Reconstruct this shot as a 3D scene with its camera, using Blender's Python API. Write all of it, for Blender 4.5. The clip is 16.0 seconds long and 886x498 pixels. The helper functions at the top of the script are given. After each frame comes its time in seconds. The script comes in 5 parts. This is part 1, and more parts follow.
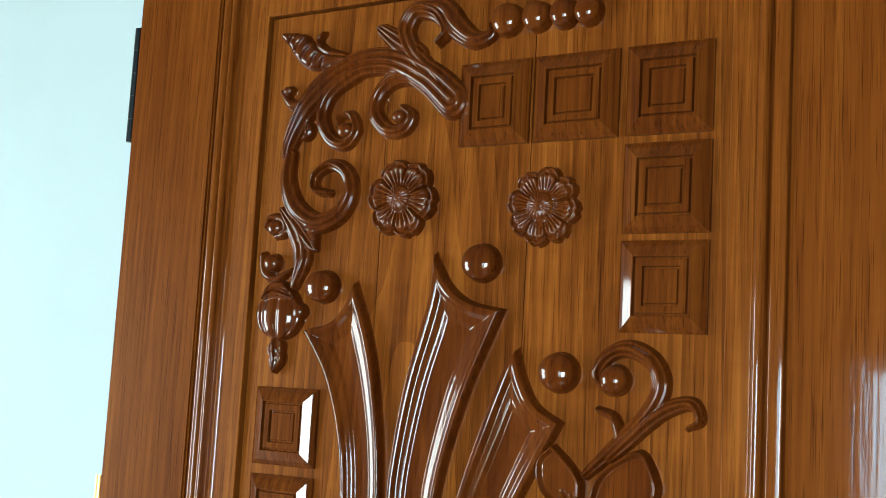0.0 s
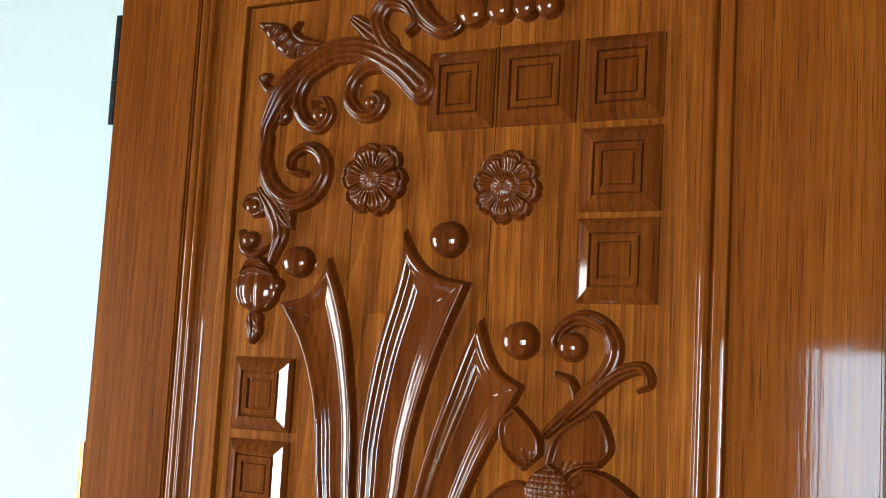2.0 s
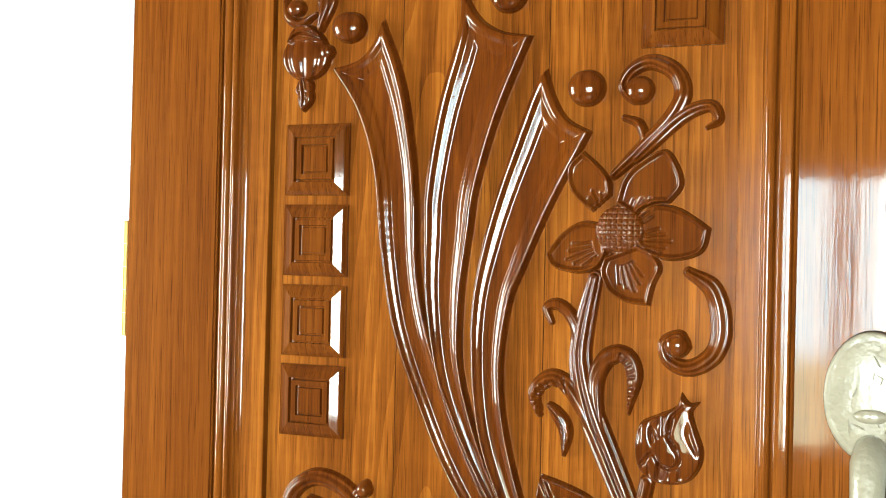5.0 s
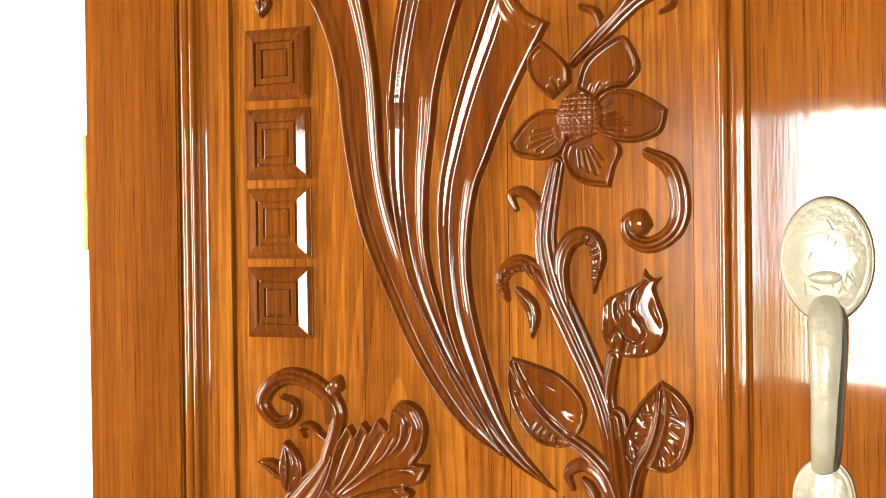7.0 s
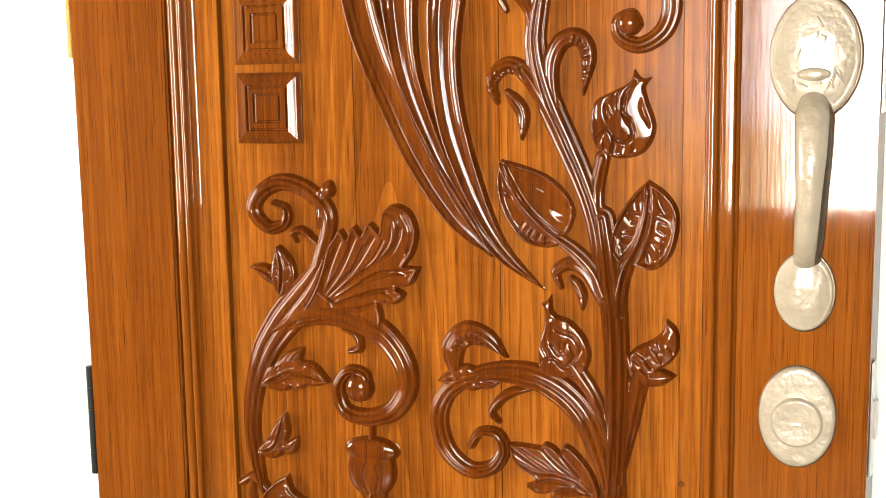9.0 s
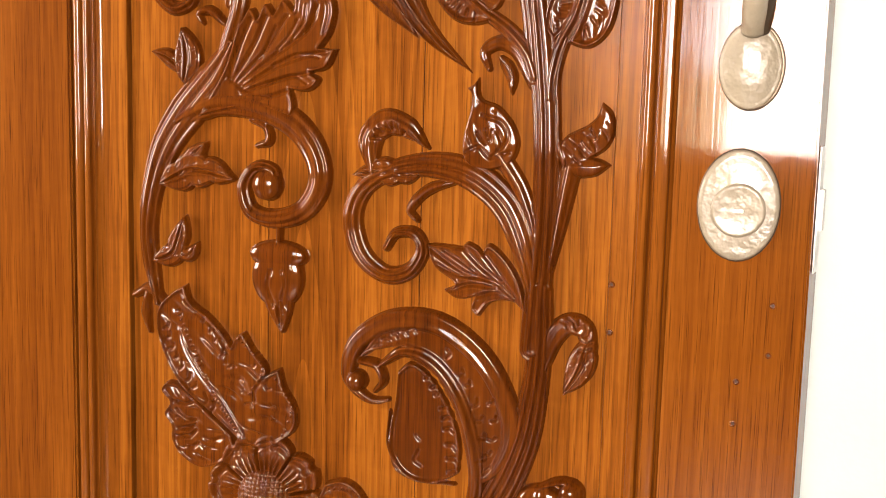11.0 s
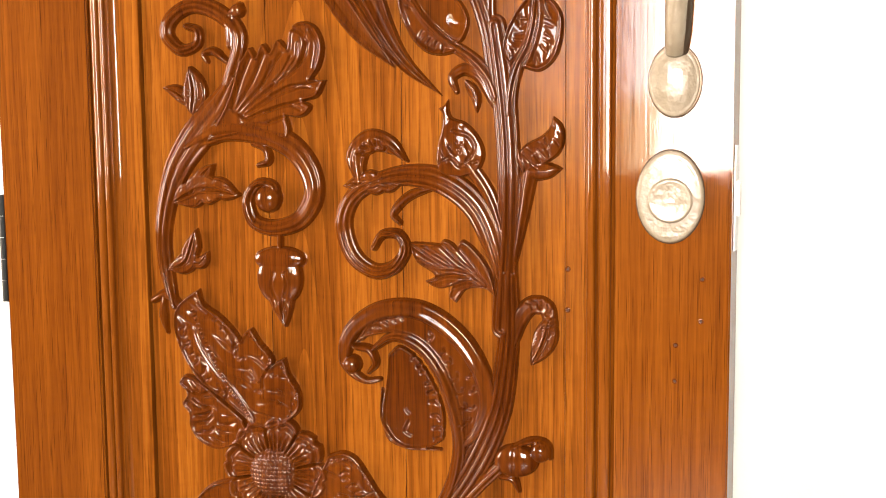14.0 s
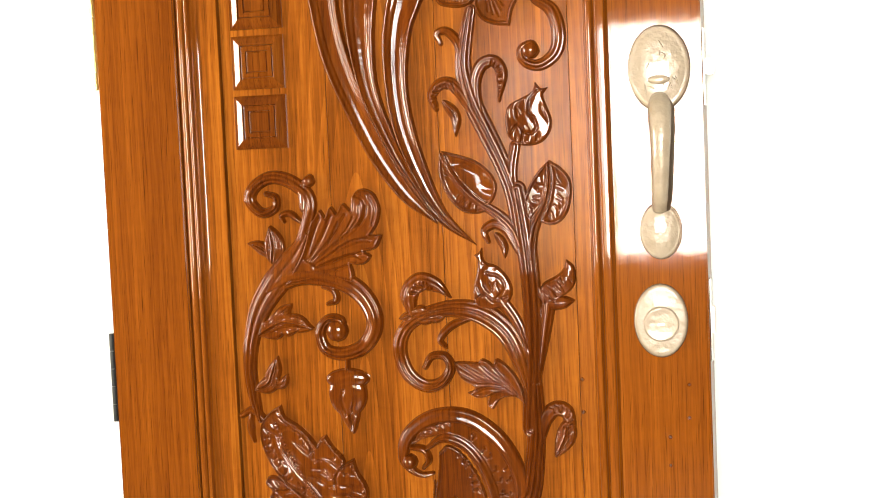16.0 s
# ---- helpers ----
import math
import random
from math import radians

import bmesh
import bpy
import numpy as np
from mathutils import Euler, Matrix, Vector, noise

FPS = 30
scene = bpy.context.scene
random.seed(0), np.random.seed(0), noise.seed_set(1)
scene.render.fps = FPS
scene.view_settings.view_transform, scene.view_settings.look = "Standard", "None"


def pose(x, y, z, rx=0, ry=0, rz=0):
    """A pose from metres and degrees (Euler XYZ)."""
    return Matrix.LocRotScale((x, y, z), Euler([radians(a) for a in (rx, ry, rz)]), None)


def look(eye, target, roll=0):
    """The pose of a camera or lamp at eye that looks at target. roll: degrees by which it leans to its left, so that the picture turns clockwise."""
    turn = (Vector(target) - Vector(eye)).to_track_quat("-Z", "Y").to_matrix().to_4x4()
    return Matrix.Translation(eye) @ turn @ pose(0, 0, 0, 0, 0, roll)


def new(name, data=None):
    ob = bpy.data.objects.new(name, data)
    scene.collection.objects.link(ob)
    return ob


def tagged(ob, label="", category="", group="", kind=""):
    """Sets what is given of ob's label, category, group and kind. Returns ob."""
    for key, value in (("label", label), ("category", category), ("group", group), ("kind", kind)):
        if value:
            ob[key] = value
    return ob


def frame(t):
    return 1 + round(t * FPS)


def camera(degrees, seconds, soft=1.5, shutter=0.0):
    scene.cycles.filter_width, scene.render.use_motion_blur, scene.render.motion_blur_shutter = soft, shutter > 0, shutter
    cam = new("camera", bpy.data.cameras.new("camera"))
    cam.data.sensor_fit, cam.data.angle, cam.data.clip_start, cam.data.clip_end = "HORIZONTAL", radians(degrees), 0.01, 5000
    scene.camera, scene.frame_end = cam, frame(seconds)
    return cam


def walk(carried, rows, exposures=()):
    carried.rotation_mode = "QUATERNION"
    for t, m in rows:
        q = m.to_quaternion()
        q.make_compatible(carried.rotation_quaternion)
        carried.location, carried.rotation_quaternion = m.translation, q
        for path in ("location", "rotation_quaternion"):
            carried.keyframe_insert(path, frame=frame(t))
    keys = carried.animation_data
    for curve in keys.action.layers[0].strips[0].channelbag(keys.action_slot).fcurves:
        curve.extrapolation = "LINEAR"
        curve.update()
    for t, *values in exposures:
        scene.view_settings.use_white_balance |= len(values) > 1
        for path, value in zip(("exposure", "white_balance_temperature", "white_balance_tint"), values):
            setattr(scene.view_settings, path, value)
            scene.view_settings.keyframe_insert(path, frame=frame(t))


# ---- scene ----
cam = camera(41.1, 16.0, soft=1.0)
PATH = [
    (0.0, (1.0468, -0.9921, 1.4217), (0.2658, 0.2765, 1.5967), 3.25),
    (0.5, (1.0536, -1.0105, 1.4059), (0.3025, 0.2736, 1.5978), 3.32),
    (1.0, (1.0613, -1.0271, 1.4073), (0.3369, 0.2713, 1.6065), 2.47),
    (1.5, (1.0714, -1.0425, 1.4071), (0.3564, 0.2627, 1.5947), 2.76),
    (2.0, (1.0782, -1.0653, 1.4008), (0.3433, 0.2322, 1.5632), 3.19),
    (2.5, (1.0642, -1.0708, 1.3904), (0.3229, 0.2283, 1.504), 3.48),
    (3.0, (0.9996, -1.0979, 1.3812), (0.3154, 0.2359, 1.4348), 2.24),
    (3.5, (0.9618, -1.1374, 1.3635), (0.3296, 0.2217, 1.4192), 1.81),
    (4.0, (0.9593, -1.1397, 1.325), (0.3042, 0.2097, 1.3257), 1.7),
    (6.5, (0.8799, -1.2179, 1.1931), (0.3783, 0.1953, 1.2297), 0.29),
    (7.0, (0.8959, -1.2154, 1.1737), (0.3836, 0.1943, 1.1558), -0.75),
    (7.5, (0.8718, -1.237, 1.1746), (0.3901, 0.1794, 1.066), -0.43),
    (8.0, (0.8702, -1.2384, 1.1638), (0.3917, 0.174, 1.0013), -0.63),
    (10.5, (0.9011, -1.2012, 0.9877), (0.4487, 0.2096, 0.753), -0.4),
    (11.0, (0.8746, -1.1605, 0.8947), (0.4786, 0.2701, 0.6791), 1.54),
    (11.5, (0.8736, -1.1505, 0.8108), (0.4962, 0.2855, 0.5973), 1.92),
    (12.0, (0.8774, -1.1746, 0.7805), (0.4943, 0.2532, 0.5261), 1.34),
    (12.5, (0.8718, -1.2376, 0.7744), (0.5342, 0.2037, 0.5318), 1.56),
    (13.0, (0.9022, -1.3017, 0.7902), (0.5456, 0.1396, 0.577), 0.17),
    (13.5, (0.9122, -1.3331, 0.8192), (0.5647, 0.1154, 0.643), -0.16),
    (14.0, (0.8866, -1.3763, 0.8727), (0.5606, 0.0786, 0.7084), -0.55),
    (14.5, (0.8533, -1.4793, 0.9466), (0.5274, -0.0264, 0.7658), -2.53),
    (15.0, (0.798, -1.589, 0.9821), (0.5368, -0.119, 0.838), -2.75),
    (15.5, (0.823, -1.6698, 1.0032), (0.5374, -0.2017, 0.8881), -3.02),
    (16.0, (0.8275, -1.7429, 0.9994), (0.574, -0.2671, 0.9116), -2.48),
]

EXPOSURES = [(0.0, -1.05, 5700, -6), (1.5, -0.85, 6300, 14), (2.5, -1.02, 5900, -8), (4.2, -0.52, 6100, -10), (6.3, 0.03, 7200, 2), (8.2, -0.16, 7600, 8), (10.3, -0.24, 8300, 22), (11.5, -0.36, 8400, 23), (12.2, -0.20, 8500, 24), (13.0, -0.22, 8600, 25), (16.0, -0.20, 8400, 18)]
walk(cam, [(t, look(eye, target, roll)) for t, eye, target, roll in PATH], EXPOSURES)

# world: overcast daylight outside the window
world = bpy.data.worlds.new("daylight")
scene.world = world
world.use_nodes = True
wn = world.node_tree.nodes
sky = wn.new("ShaderNodeTexSky")
sky.sky_type, sky.sun_disc = "NISHITA", False
sky.sun_elevation, sky.sun_rotation = radians(50), radians(150)
world.node_tree.links.new(sky.outputs[0], wn["Background"].inputs[0])
wn["Background"].inputs[1].default_value = 0.15

# the window opening opposite the door, and its daylight
WIN_X0, WIN_X1, WIN_Z0, WIN_Z1, WIN_Y = 0.225, 1.48, 0.645, 1.59, -2.8
LAMP_X0 = 0.72    # the open casement; the one beside it shows only the hazy sky
sun_data = bpy.data.lights.new("sun", "SUN")
sun_data.energy, sun_data.angle, sun_data.color = 1.0, radians(10), (1.0, 0.95, 0.88)
sun = new("sun", sun_data)
sun.matrix_world = look((0, 0, 6), (1.2, 3.0, 0))
day = bpy.data.lights.new("window_daylight", "AREA")
day.shape, day.size, day.size_y, day.energy, day.color = "RECTANGLE", WIN_X1 - LAMP_X0, WIN_Z1 - WIN_Z0, 200.0, (0.99, 0.97, 1.0)
day_ob = new("window_daylight", day)
day_ob.matrix_world = look(((LAMP_X0 + WIN_X1) / 2, WIN_Y - 0.06, (WIN_Z0 + WIN_Z1) / 2), ((LAMP_X0 + WIN_X1) / 2, 0, (WIN_Z0 + WIN_Z1) / 2))

# daylight through a side window, raking across the door
SIDE_X, SIDE_Y0, SIDE_Y1, SIDE_Z0, SIDE_Z1 = -2.0, -1.74, -0.75, 0.60, 1.80
side = bpy.data.lights.new("side_daylight", "AREA")
side.shape, side.size, side.size_y, side.energy, side.color = "RECTANGLE", SIDE_Y1 - SIDE_Y0, SIDE_Z1 - SIDE_Z0, 170.0, (1.0, 0.97, 0.92)
side_ob = new("side_daylight", side)
side_ob.matrix_world = look((SIDE_X - 0.05, (SIDE_Y0 + SIDE_Y1) / 2, (SIDE_Z0 + SIDE_Z1) / 2), (3, (SIDE_Y0 + SIDE_Y1) / 2, (SIDE_Z0 + SIDE_Z1) / 2))


# ---- materials ----
def nodes_of(name):
    m = bpy.data.materials.new(name)
    m.use_nodes = True
    t = m.node_tree
    return m, t.nodes, t.links, t.nodes["Principled BSDF"]


def wood(name, dark, mid, light, scale=1.0, coat=0.6, rough=0.40, bump=0.05, shift=True, chisel=0.0, sheen=(0.03, 0.075), rings=0.08, gloss=0.05):
    """Varnished teak: vertical grain at two scales, dark pores, a glossy coat."""
    m, n, l, b = nodes_of(name)
    tc, info = n.new("ShaderNodeTexCoord"), n.new("ShaderNodeObjectInfo")
    mul = n.new("ShaderNodeVectorMath"); mul.operation = "MULTIPLY_ADD"
    comb = n.new("ShaderNodeCombineXYZ")
    for i in range(3):
        l.new(info.outputs["Random"], comb.inputs[i])
    mul.inputs[1].default_value = (7.0, 3.0, 11.0) if shift else (0, 0, 0)
    l.new(comb.outputs[0], mul.inputs[0]); l.new(tc.outputs["Object"], mul.inputs[2])

    def streak(sx, sz, detail, warp=0.0):
        mp = n.new("ShaderNodeMapping"); mp.inputs["Scale"].default_value = (sx * scale, sx * scale * 0.35, sz * scale)
        l.new(mul.outputs[0], mp.inputs[0])
        t = n.new("ShaderNodeTexNoise"); t.inputs["Scale"].default_value = 1.0
        t.inputs["Detail"].default_value = detail; t.inputs["Distortion"].default_value = warp
        l.new(mp.outputs[0], t.inputs["Vector"])
        return t
    broad, fine, pore = streak(13, 0.5, 4, 1.2), streak(250, 9.0, 5, 0.25), streak(850, 16.0, 2)
    wave_map = n.new("ShaderNodeMapping"); wave_map.inputs["Scale"].default_value = (9 * scale, 9 * scale, 0.75 * scale)
    wave_map.inputs["Location"].default_value = (-0.400 * 9 * scale, 0, -0.42 * 0.75 * scale)
    l.new(tc.outputs["Object"], wave_map.inputs[0])
    wave = n.new("ShaderNodeTexWave"); wave.wave_type = "RINGS"; wave.rings_direction = "SPHERICAL"; wave.wave_profile = "SAW"
    wave.inputs["Scale"].default_value, wave.inputs["Distortion"].default_value = 2.8, 9.0
    wave.inputs["Detail"].default_value, wave.inputs["Detail Scale"].default_value = 2.0, 0.45
    l.new(wave_map.outputs[0], wave.inputs["Vector"])

    def mixv(a, c, f):
        x = n.new("ShaderNodeMix"); x.data_type = "FLOAT"; x.inputs[0].default_value = f
        l.new(a, x.inputs[2]); l.new(c, x.inputs[3])
        return x.outputs[0]
    fiddle = streak(16, 30, 2, 1.5)
    v = mixv(mixv(mixv(broad.outputs[0], fine.outputs[0], 0.44), wave.outputs["Fac"], rings), fiddle.outputs[0], 0.07)
    ramp = n.new("ShaderNodeValToRGB")
    r = ramp.color_ramp
    r.elements[0].position, r.elements[0].color = 0.29, (*dark, 1)
    r.elements[1].position, r.elements[1].color = 0.73, (*light, 1)
    e = r.elements.new(0.50); e.color = (*mid, 1)
    l.new(v, ramp.inputs[0])
    pr = n.new("ShaderNodeValToRGB")
    pr.color_ramp.elements[0].position, pr.color_ramp.elements[0].color = 0.28, (0.26, 0.20, 0.16, 1)
    pr.color_ramp.elements[1].position, pr.color_ramp.elements[1].color = 0.44, (1, 1, 1, 1)
    l.new(pore.outputs[0], pr.inputs[0])
    mx = n.new("ShaderNodeMix"); mx.data_type = "RGBA"; mx.blend_type = "MULTIPLY"; mx.inputs[0].default_value = 0.72
    l.new(ramp.outputs[0], mx.inputs[6]); l.new(pr.outputs[0], mx.inputs[7])
    l.new(mx.outputs[2], b.inputs["Base Color"])
    b.inputs["Roughness"].default_value, b.inputs["Specular IOR Level"].default_value = rough, gloss
    b.inputs["Specular Tint"].default_value = (1.0, 0.52, 0.20, 1)
    b.inputs["Coat Weight"].default_value, b.inputs["Coat Roughness"].default_value = coat, 0.07
    b.inputs["Coat IOR"].default_value = 1.5
    dust = n.new("ShaderNodeTexNoise"); dust.inputs["Scale"].default_value = 55.0; dust.inputs["Detail"].default_value = 4
    l.new(tc.outputs["Object"], dust.inputs["Vector"])
    rr = n.new("ShaderNodeMapRange"); rr.inputs[3].default_value, rr.inputs[4].default_value = sheen
    l.new(dust.outputs[0], rr.inputs[0]); l.new(rr.outputs[0], b.inputs["Coat Roughness"])
    bp = n.new("ShaderNodeBump"); bp.inputs["Strength"].default_value, bp.inputs["Distance"].default_value = bump, 0.002
    l.new(mixv(fine.outputs[0], dust.outputs[0], 0.5), bp.inputs["Height"])
    if chisel:
        cut = n.new("ShaderNodeTexNoise"); cut.inputs["Scale"].default_value = 150.0; cut.inputs["Detail"].default_value = 2
        l.new(tc.outputs["Object"], cut.inputs["Vector"])
        b2 = n.new("ShaderNodeBump"); b2.inputs["Strength"].default_value, b2.inputs["Distance"].default_value = chisel, 0.003
        l.new(cut.outputs[0], b2.inputs["Height"]); l.new(bp.outputs[0], b2.inputs["Normal"])
        bp = b2
    l.new(bp.outputs[0], b.inputs["Normal"]); l.new(bp.outputs[0], b.inputs["Coat Normal"])
    return m


def plain(name, color, rough=0.5, metal=0.0, noise_amt=0.06, noise_scale=40.0, bump=0.0, coat=0.0, bump_scale=0.0):
    m, n, l, b = nodes_of(name)
    tc, t = n.new("ShaderNodeTexCoord"), n.new("ShaderNodeTexNoise")
    t.inputs["Scale"].default_value, t.inputs["Detail"].default_value = noise_scale, 5
    l.new(tc.outputs["Object"], t.inputs["Vector"])
    ramp = n.new("ShaderNodeValToRGB")
    ramp.color_ramp.elements[0].position, ramp.color_ramp.elements[1].position = 0.3, 0.7
    ramp.color_ramp.elements[0].color = (*[c * (1 - noise_amt) for c in color], 1)
    ramp.color_ramp.elements[1].color = (*[min(1, c * (1 + noise_amt)) for c in color], 1)
    l.new(t.outputs[0], ramp.inputs[0]); l.new(ramp.outputs[0], b.inputs["Base Color"])
    b.inputs["Roughness"].default_value, b.inputs["Metallic"].default_value, b.inputs["Coat Weight"].default_value = rough, metal, coat
    if bump:
        bp = n.new("ShaderNodeBump"); bp.inputs["Strength"].default_value, bp.inputs["Distance"].default_value = bump, 0.004
        u = n.new("ShaderNodeTexNoise"); u.inputs["Scale"].default_value = bump_scale or noise_scale
        l.new(tc.outputs["Object"], u.inputs["Vector"]); l.new(u.outputs[0], bp.inputs["Height"]); l.new(bp.outputs[0], b.inputs["Normal"])
    return m


TEAK = wood("varnished_teak", (0.088, 0.0205, 0.0026), (0.158, 0.0430, 0.0054), (0.240, 0.075, 0.0098))
TEAK_RAIL = wood("varnished_teak_crosswise", (0.088, 0.0205, 0.0026), (0.158, 0.0430, 0.0054), (0.240, 0.075, 0.0098), scale=0.8)
PANEL = wood("satin_teak_panel", (0.052, 0.0108, 0.0014), (0.168, 0.0475, 0.0060), (0.330, 0.112, 0.0150), coat=0.16, sheen=(0.10, 0.20), rings=0.10, gloss=0.10)
CARVED = wood("carved_teak", (0.036, 0.0066, 0.0009), (0.094, 0.0212, 0.0024), (0.162, 0.0430, 0.0049), coat=0.75, bump=0.04, chisel=0.010, sheen=(0.03, 0.075))
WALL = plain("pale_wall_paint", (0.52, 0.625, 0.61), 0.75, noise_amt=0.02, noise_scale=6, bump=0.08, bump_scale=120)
# unseen room surfaces: near-black colours added to cut bounce and varnish haze
CEIL = plain("unseen_dark_ceiling", (0.06, 0.05, 0.042), 0.8, noise_amt=0.02, noise_scale=5)
DIM = plain("unseen_dark_wall", (0.030, 0.023, 0.017), 0.8, noise_amt=0.05, noise_scale=5, bump=0.06, bump_scale=100)
DARK_FLOOR = plain("unseen_dark_floor", (0.07, 0.05, 0.04), 0.3, noise_amt=0.08, noise_scale=9)
FILM = plain("cream_protective_film", (0.27, 0.24, 0.175), 0.34, noise_amt=0.10, noise_scale=50, bump=0.5, coat=0.6, bump_scale=95)
STEEL = plain("satin_steel", (0.55, 0.54, 0.52), 0.3, 1.0, noise_scale=90)
BRASS = plain("brass", (0.75, 0.52, 0.18), 0.3, 1.0, noise_scale=90)
BLACK = plain("black_metal", (0.02, 0.025, 0.025), 0.4, 0.6, noise_scale=90)
GREY = plain("grey_window_paint", (0.34, 0.36, 0.38), 0.4, noise_scale=20)
# dark metal of the rims, also used for the grip's painted shade
BRONZE_SHADE = plain("dark_bronze_and_shade", (0.10, 0.075, 0.05), 0.4, 0.7, noise_scale=90)
HAZE = bpy.data.materials.new("hazy_sky_backdrop")
HAZE.use_nodes = True
hn, hl = HAZE.node_tree.nodes, HAZE.node_tree.links
hn.remove(hn["Principled BSDF"])
glow, hc, hx, hr = hn.new("ShaderNodeEmission"), hn.new("ShaderNodeTexCoord"), hn.new("ShaderNodeSeparateXYZ"), hn.new("ShaderNodeValToRGB")
hl.new(hc.outputs["Object"], hx.inputs[0]); hl.new(hx.outputs["Z"], hr.inputs[0])
hr.color_ramp.elements[0].position, hr.color_ramp.elements[0].color = 0.90, (0.40, 0.42, 0.32, 1)
hr.color_ramp.elements[1].position, hr.color_ramp.elements[1].color = 1.05, (0.62, 0.80, 0.95, 1)
hl.new(hr.outputs[0], glow.inputs[0]); glow.inputs[1].default_value = 46.0
hl.new(glow.outputs[0], hn["Material Output"].inputs[0])
# dark colour that stands for the shade inside a screw hole
HOLE_SHADE = plain("screw_hole_shade", (0.05, 0.02, 0.01), 0.9, noise_scale=200)


# ---- mesh helpers ----
def part(name, bm, material, parent=None, label="", smooth=False):
    me = bpy.data.meshes.new(name)
    bmesh.ops.recalc_face_normals(bm, faces=bm.faces[:])
    bm.to_mesh(me)
    bm.free()
    me.materials.append(material)
    if smooth:
        for p in me.polygons:
            p.use_smooth = True
    ob = new(name, me)
    ob.parent = parent
    if label:
        ob["label"] = label
    return ob


def box(x0, x1, y0, y1, z0, z1, bevel=0.0, bm=None):
    bm = bm or bmesh.new()
    r = bmesh.ops.create_cube(bm, size=1.0)
    for v in r["verts"]:
        v.co = Vector(((x0 + x1) / 2 + v.co.x * (x1 - x0), (y0 + y1) / 2 + v.co.y * (y1 - y0), (z0 + z1) / 2 + v.co.z * (z1 - z0)))
    if bevel:
        es = list({e for v in r["verts"] for e in v.link_edges})
        bmesh.ops.bevel(bm, geom=es, offset=bevel, segments=2, affect="EDGES")
    return bm


def empty(name, x, y, z):
    ob = new(name)
    ob.location = (x, y, z)
    return ob


# ---- the room ----
WALL_Y, RX0, RX1, CEIL_Z = 0.075, SIDE_X, 3.4, 2.9
tagged(part("wall_north", box(RX0, RX1, WALL_Y, WALL_Y + 0.2, 0, CEIL_Z), WALL), "smooth pale painted wall close behind the open door", "wall", kind="structure")
# the unseen room surfaces close the room and hold reflections down
bm = box(RX0 - 0.2, RX0, WIN_Y - 0.2, SIDE_Y0, 0, CEIL_Z)
box(RX0 - 0.2, RX0, SIDE_Y1, WALL_Y + 0.2, 0, CEIL_Z, bm=bm)
box(RX0 - 0.2, RX0, SIDE_Y0, SIDE_Y1, 0, SIDE_Z0, bm=bm)
box(RX0 - 0.2, RX0, SIDE_Y0, SIDE_Y1, SIDE_Z1, CEIL_Z, bm=bm)
tagged(part("wall_west", bm, DIM), "unseen side wall with an opening, kept dark to cut bounced light", "wall", kind="structure")
tagged(part("wall_east", box(RX1, RX1 + 0.2, WIN_Y - 0.2, WALL_Y + 0.2, 0, CEIL_Z), DIM), "unseen side wall, kept dark to cut bounced light", "wall", kind="structure")
bm = box(RX0, WIN_X0, WIN_Y - 0.2, WIN_Y, 0, CEIL_Z)
box(WIN_X1, RX1, WIN_Y - 0.2, WIN_Y, 0, CEIL_Z, bm=bm)
box(WIN_X0, WIN_X1, WIN_Y - 0.2, WIN_Y, 0, WIN_Z0, bm=bm)
box(WIN_X0, WIN_X1, WIN_Y - 0.2, WIN_Y, WIN_Z1, CEIL_Z, bm=bm)
tagged(part("wall_south", bm, DIM), "unseen wall with a window opening, kept dark to cut bounced light", "wall", kind="structure")
tagged(part("ceiling", box(RX0 - 0.2, RX1 + 0.2, WIN_Y - 0.2, WALL_Y + 0.2, CEIL_Z, CEIL_Z + 0.15), CEIL), "unseen ceiling, kept dark to cut bounced light", "ceiling", kind="structure")
tagged(part("floor", box(RX0 - 0.2, RX1 + 0.2, WIN_Y - 0.2, WALL_Y + 0.2, -0.15, 0), DARK_FLOOR), "unseen glossy floor, kept dark to cut bounced light", "floor", kind="structure")
win = tagged(empty("window_1", (WIN_X0 + WIN_X1) / 2, WIN_Y, WIN_Z0), "grey-framed window letting in bright daylight", "window", kind="structure")


def window_bar(name, x0, x1, z0, z1):
    ob = part(name, box(x0, x1, WIN_Y - 0.05, WIN_Y - 0.01, z0, z1, 0.004), GREY, win)
    ob.matrix_parent_inverse = Matrix.Translation(win.location).inverted()


for x in (WIN_X0, 0.55, WIN_X1 - 0.05):
    window_bar("window_mullion", x, x + (0.06 if x == 0.55 else 0.05), WIN_Z0, WIN_Z1)
window_bar("window_sill", WIN_X0 + 0.05, WIN_X1 - 0.05, WIN_Z0, WIN_Z0 + 0.04)
window_bar("window_head", WIN_X0 + 0.05, WIN_X1 - 0.05, WIN_Z1 - 0.04, WIN_Z1)
tagged(part("backdrop", box(WIN_X0 - 0.3, LAMP_X0 - 0.01, WIN_Y - 0.34, WIN_Y - 0.32, WIN_Z0 - 0.3, WIN_Z1 + 0.4), HAZE), "hazy pale sky over a grey-green horizon", "backdrop", kind="structure")


# ---- the door leaf ----
CARVED_BLOCK = wood("block_teak", (0.046, 0.0092, 0.0012), (0.106, 0.0262, 0.0031), (0.180, 0.0540, 0.0066), coat=0.8, bump=0.03)
W, Z0, Z1, FACE, BACK = 0.92, 0.012, 2.02, -0.014, 0.030
PX0, PX1, PZ0, PZ1 = 0.1960, 0.7265, 0.150, 1.8216
door = tagged(new("carved_door"), "open carved teak door leaf with glossy reddish-brown varnish", "door")
MW = 0.036    # width of the bead moulding
